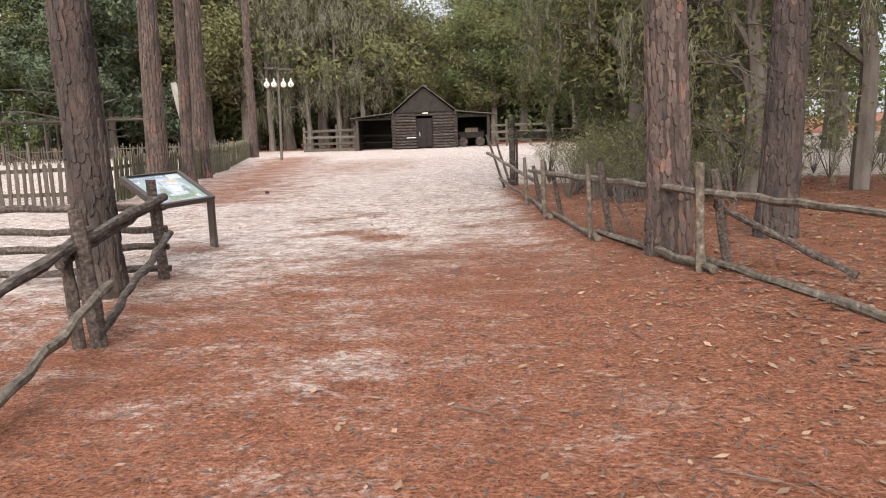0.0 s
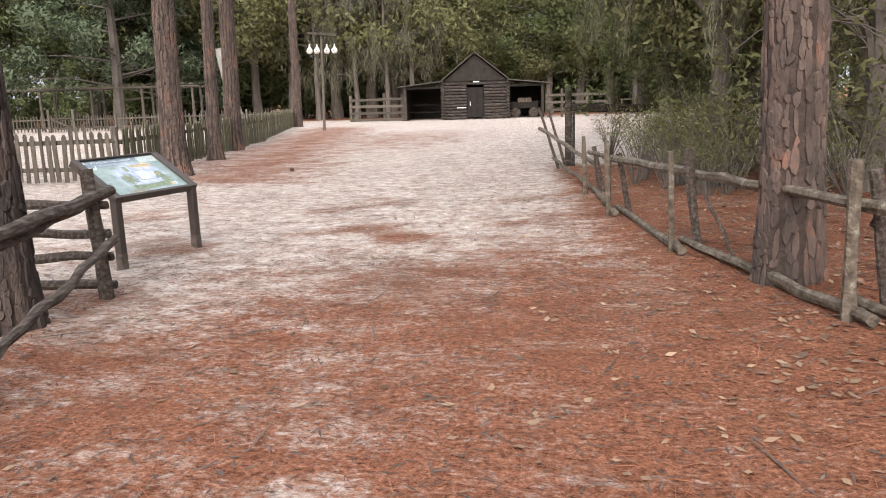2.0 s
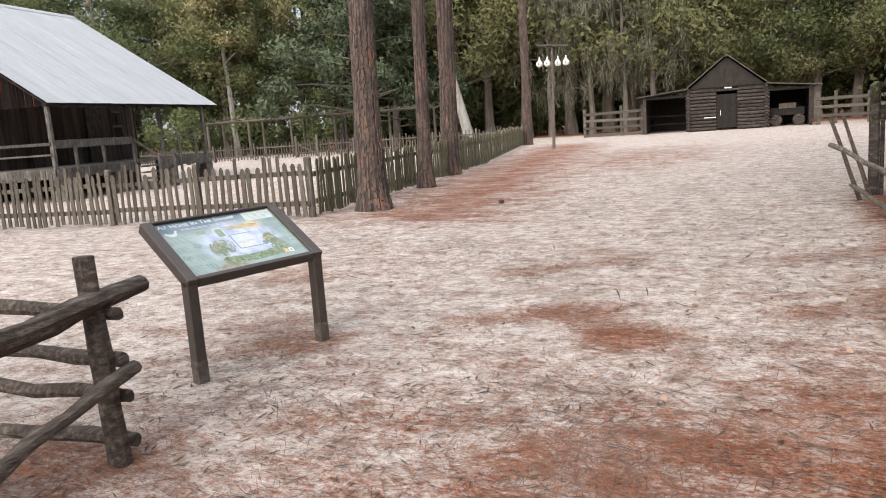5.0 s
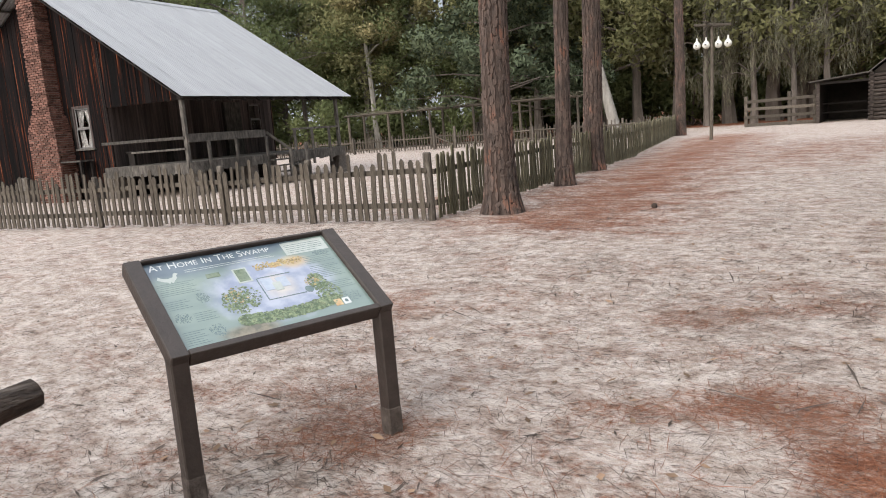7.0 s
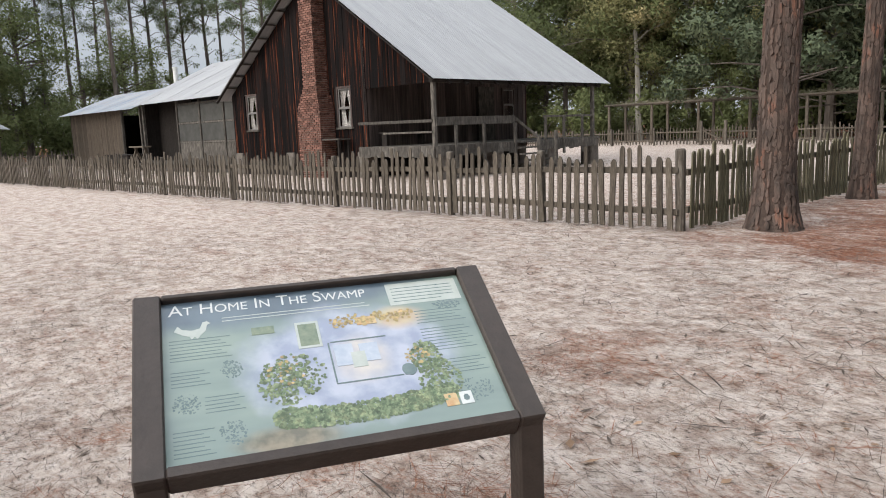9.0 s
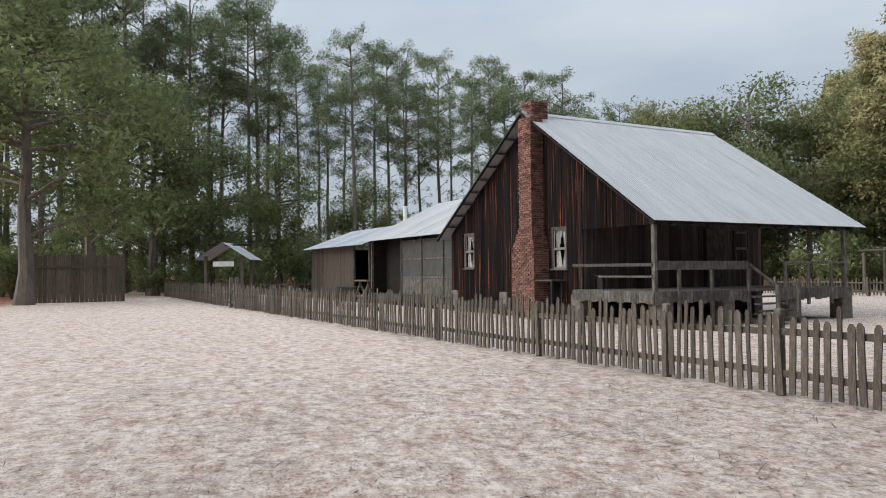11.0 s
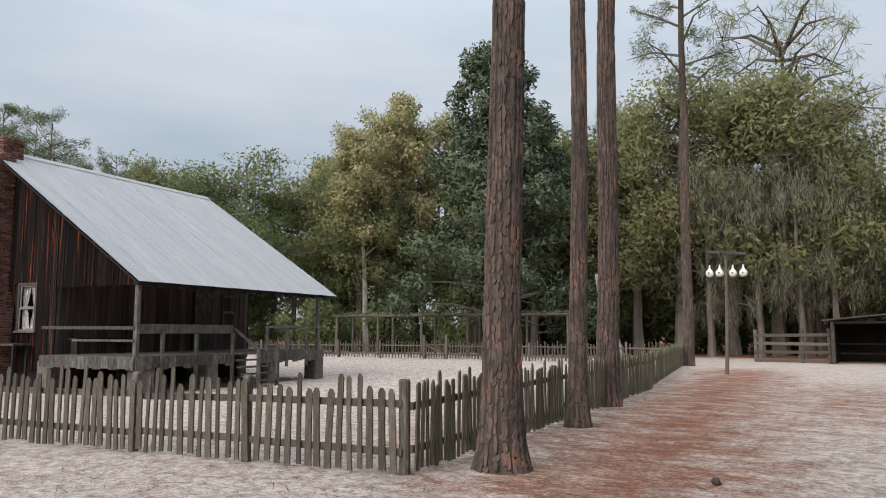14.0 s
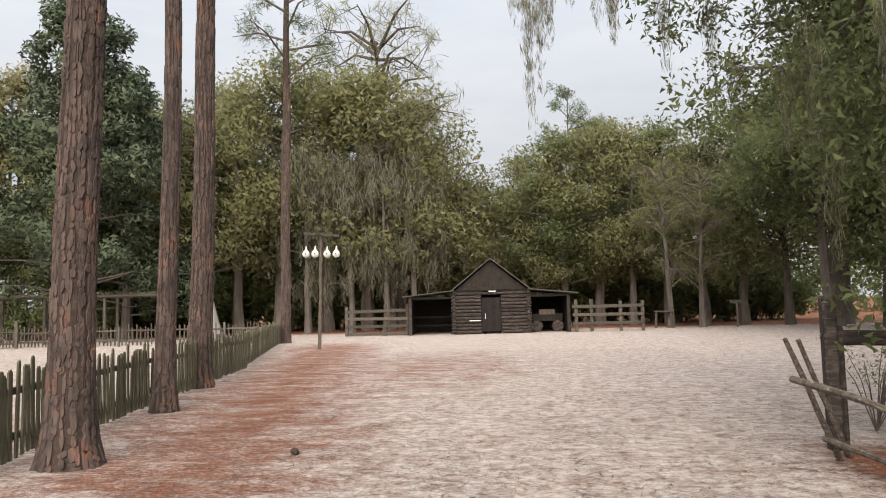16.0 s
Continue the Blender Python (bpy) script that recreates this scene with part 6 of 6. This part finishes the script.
# undergrowth at the wood's edge
for i in range(64):
    az = -16 + 128 * (i + wrng.random()) / 64
    plant("bush", az, wrng.uniform(57, 66) if az > -16 else wrng.uniform(40, 48), wrng.uniform(1.8, 4.5), "undergrowth")
for i in range(36):
    y = wrng.uniform(11.5, 21.5)
    x, h = wrng.uniform(2.0 if y > 16 else 3.0, 10.5), wrng.uniform(0.5, 1.2)
    b = plant("scrub", 0, 0, h, "undergrowth")
    b.matrix_basis = pose(x, y, 0.05, 0, 0, 50 * x) @ Matrix.Diagonal((h / 2.0, h / 2.0, h / 2.2, 1))


for i in range(44):
    y = wrng.uniform(11.5, 19.0)
    x, h = (wrng.uniform(1.7, 3.0) if i % 2 else wrng.uniform(2.2, 5.6)) - 0.05 * (y - 12), wrng.uniform(0.7, 1.45)
    b = plant("scrub", 0, 0, h, "undergrowth")
    b.matrix_basis = pose(x, y, 0.05, 0, 0, 70 * x) @ Matrix.Diagonal((h / 2.2, h / 2.2, h / 2.2, 1))


# the overhanging trees by the rail fence
def overhang(label, x, y, height, limbs, leaf, seed, moss=True, leaves=5200):
    """A leaning woodland tree whose long limbs carry sprays of leaves and hanging moss."""
    rng = random.Random(seed)
    t = thing("oak_tree", label, "tree", pose(x, y, float(ground_z(x, y)) - 0.1), "woods")
    wood, cs, rs, ms, mr = Shape(), [], [], [], []
    wood.tube([(0, 0, 0), (0.1, 0.1, height * 0.3), (-0.1, 0.2, height * 0.65), (0.1, 0, height)], [0.17, 0.14, 0.10, 0.04], 9, 0.1, rng)
    for z, dx, dy, dz in limbs:
        p = Vector((0, 0.1, z))
        e = Vector((dx, dy, z + dz))
        mid = p.lerp(e, 0.5) + Vector((rng.uniform(-0.3, 0.3), rng.uniform(-0.3, 0.3), 0.35))
        wood.tube([p, p.lerp(mid, 0.5) + Vector((0, 0, 0.15)), mid, e], [0.07, 0.055, 0.04, 0.012], 6)
        for k in range(16):
            f = rng.uniform(0.25, 1.05)
            b0 = p.lerp(mid, f * 2) if f < 0.5 else mid.lerp(e, f * 2 - 1)
            c = b0 + Vector((rng.uniform(-0.9, 0.9), rng.uniform(-0.9, 0.9), rng.uniform(-0.7, 0.6)))
            wood.tube([b0, b0.lerp(c, 0.5) + Vector((0, 0, 0.08)), c], [0.014, 0.009, 0.004], 4)
            cs.append(c)
            rs.append(rng.uniform(0.3, 0.62))
            if moss and k % 4 == 0:
                for q in range(5):
                    ms.append(c + Vector((0, 0, -0.25 * q)))
                    mr.append(0.16 - 0.02 * q)
    part("trunk", wood, "trunk", t)
    part("crown", leaf_mesh("crown", leaf, cs, rs, int(leaves * 1.25), 0.058, seed, slim=0.45, corners=3), leaf, t, "sprays of small leaves")
    if ms:
        part("moss", leaf_mesh("moss", "moss", ms, mr, 48 * len(ms), 0.12, seed + 1, droop=4.5, slim=0.045, corners=3), "moss", t, "grey hanging moss")
    return t


overhang("leafy dark green oak overhanging the rail fence", 5.4, 20.5, 11, ((3.2, -2.0, 0.6, 1.0), (4.2, -3.6, -0.5, 1.2), (5.0, -4.6, 0.8, 1.0), (5.8, -5.2, 0.2, 1.2), (6.6, -5.0, 0.9, 1.2), (6.2, -4.0, -1.0, 0.8), (7.5, -3.6, 0.5, 1.2), (5.4, -2.6, 1.0, 0.8), (6.8, -2.4, -0.6, 1.0), (3.8, -1.4, -1.2, 0.6), (4.6, -0.6, -1.6, 0.6), (5.6, 0.8, -1.8, 0.8), (6.6, 2.4, -1.0, 1.0), (4.8, 2.0, -1.0, 1.4), (6.0, 1.5, -1.6, 1.8), (8.5, -1.5, 0, 1.5), (4.0, -5.0, -0.3, 1.0), (5.2, -5.4, 0.6, 1.4), (6.5, -5.4, -0.4, 1.3), (7.2, -4.7, 0.4, 1.6), (4.6, -4.2, 0.9, 1.2)), "oak_leaf", 61, leaves=52000)
overhang("olive woodland tree behind the broken fence", 8.2, 22.0, 11, ((2.5, -2.2, 0.0, 0.6), (3.5, -2.6, -0.8, 0.9), (4.5, 2.2, 0.4, 1.2), (5.5, -2.4, 0.9, 1.5), (7.0, 1.5, 0.3, 1.8), (8.0, -1.6, -0.4, 1.8)), "olive_leaf", 62, leaves=14000)
overhang("small brownish tree behind the rail fence", 3.6, 16.0, 6.0, ((1.6, -1.4, 0.2, 0.8), (2.2, -1.6, 0.9, 0.9), (3.0, -1.3, -0.5, 0.9), (2.6, 1.6, 0.3, 0.8), (3.6, 1.2, 0.7, 1.0), (4.4, -0.9, 0.2, 1.1), (2.0, 1.2, -0.9, 0.6)), "olive_leaf", 63, leaves=7000)
overhang("thin woodland tree with sparse green leaves", 6.4, 13.4, 7.0, ((2.2, -1.8, 0.4, 0.7), (3.0, 1.4, 1.0, 0.8), (3.6, -1.6, -0.6, 1.0), (4.6, 1.5, 0.1, 1.1), (5.2, -1.0, 0.6, 1.2)), "oak_leaf", 64, leaves=3600)
overhang("thin woodland tree with yellowish green leaves", 9.5, 15.5, 8.0, ((2.4, -1.8, 0.4, 0.7), (3.2, 1.6, 1.0, 0.8), (4.0, -2.0, -0.6, 1.0), (5.2, 1.6, 0.1, 1.1), (6.0, -1.6, 0.6, 1.2)), "oak_leaf", 65, leaves=4600)
overhang("tree with a long mossy limb over the clearing", 3.2, 21.5, 10.5, ((7.0, -5.6, -0.8, 0.9), (7.4, -4.6, -1.2, 0.6), (8.0, -2.6, -0.6, 1.2), (7.6, 1.5, 0.4, 1.2)), "brown_leaf", 66, leaves=420)
LOW = ((0.7, -1.0, 0.3, 0.5), (1.1, 1.1, -0.4, 0.6), (1.5, -1.2, -0.5, 0.7), (1.9, 1.2, 0.6, 0.8), (2.4, -1.3, 0.4, 0.9), (2.8, 0.6, -1.1, 0.8), (3.2, -1.2, -0.3, 1.0), (3.7, 1.2, 0.2, 1.0), (4.2, -1.3, 0.5, 1.1), (4.8, 0.8, -0.7, 1.0), (5.4, -1.1, 0.2, 1.0))
overhang("tangled olive-brown tree crowding the rail fence", 2.9, 14.9, 7.0, LOW[3:], "olive_leaf", 71, leaves=9000)
overhang("tangled dark green tree behind the broken fence", 3.4, 16.6, 7.5, LOW[2:], "oak_leaf", 72, leaves=12000)
overhang("low dark green tree over the old log rail", 2.7, 17.9, 6.5, LOW[2:], "oak_leaf", 74, leaves=14000)
overhang("low dark green tree among the scrub", 4.6, 18.6, 6.5, LOW[2:], "oak_leaf", 75, leaves=11000)
overhang("thin olive tree leaning among the scrub", 4.4, 12.6, 6.5, LOW, "olive_leaf", 73, leaves=6000)
for dx, dz, ln, wide, sd in ((0.0, 0.0, 2.2, 0.13, 8), (0.16, 0.1, 1.7, 0.10, 9), (0.30, 0.15, 1.1, 0.10, 10), (-0.22, 0.2, 0.7, 0.08, 11), (0.62, 0.25, 0.55, 0.07, 12), (1.02, 0.1, 0.75, 0.10, 13), (1.25, 0.05, 0.9, 0.12, 14)):
    mrng = random.Random(sd)
    beard = thing("hanging_moss", "grey beard of moss hanging from the limb", "moss", pose(-2.5 + dx, 20.4, 6.35 + dz), "moss beards")
    spots = [(mrng.uniform(-0.05, 0.05), mrng.uniform(-0.08, 0.08), -ln * i / 18) for i in range(19)]
    part("moss_beard", leaf_mesh("moss_beard", "moss", spots, [wide * (1 - 0.7 * i / 18) * mrng.uniform(0.6, 1.3) for i in range(19)], int(420 * ln * wide / 0.1), 0.08, sd, droop=4.0, slim=0.05, corners=3), "moss", beard)
    part("twig", Shape().tube([(-0.25, 0.1, 0.22), (0.0, 0.0, 0.05), (0.2, -0.05, 0.10)], [0.012, 0.010, 0.004], 5), "twig", beard)
pale = thing("leaning_trunk", "pale leaning trunk before the magnolia", "tree", HOUSE @ pose(29.5, -6.0, 0))
part("trunk", Shape().tube([(0, 0, -0.1), (0.1, 0.2, 1.0), (0.2, 0.75, 3.2), (0.2, 1.1, 5.0)], [0.5, 0.34, 0.28, 0.2], 10, 0.06, random.Random(4)), "pale_trunk", pale)
# far woods close the horizon
fc = [(-2.4 - math.sin(radians(a)) * d, 9.2 + math.cos(radians(a)) * d, z) for a in range(0, 360, 3) for d, z in (((88, 1.0), (92, 2.5)) if 62 < a < 118 else ((88, 2), (92, 5.0), (96, 8)))]
far = new("far_woods", leaf_mesh("far_woods", "oak_leaf", fc, [3.6] * len(fc), 150000, 0.36, 5, slim=0.5, corners=3))
tagged(far, "dense dark green woods around the clearing", "woods", kind="stuff")
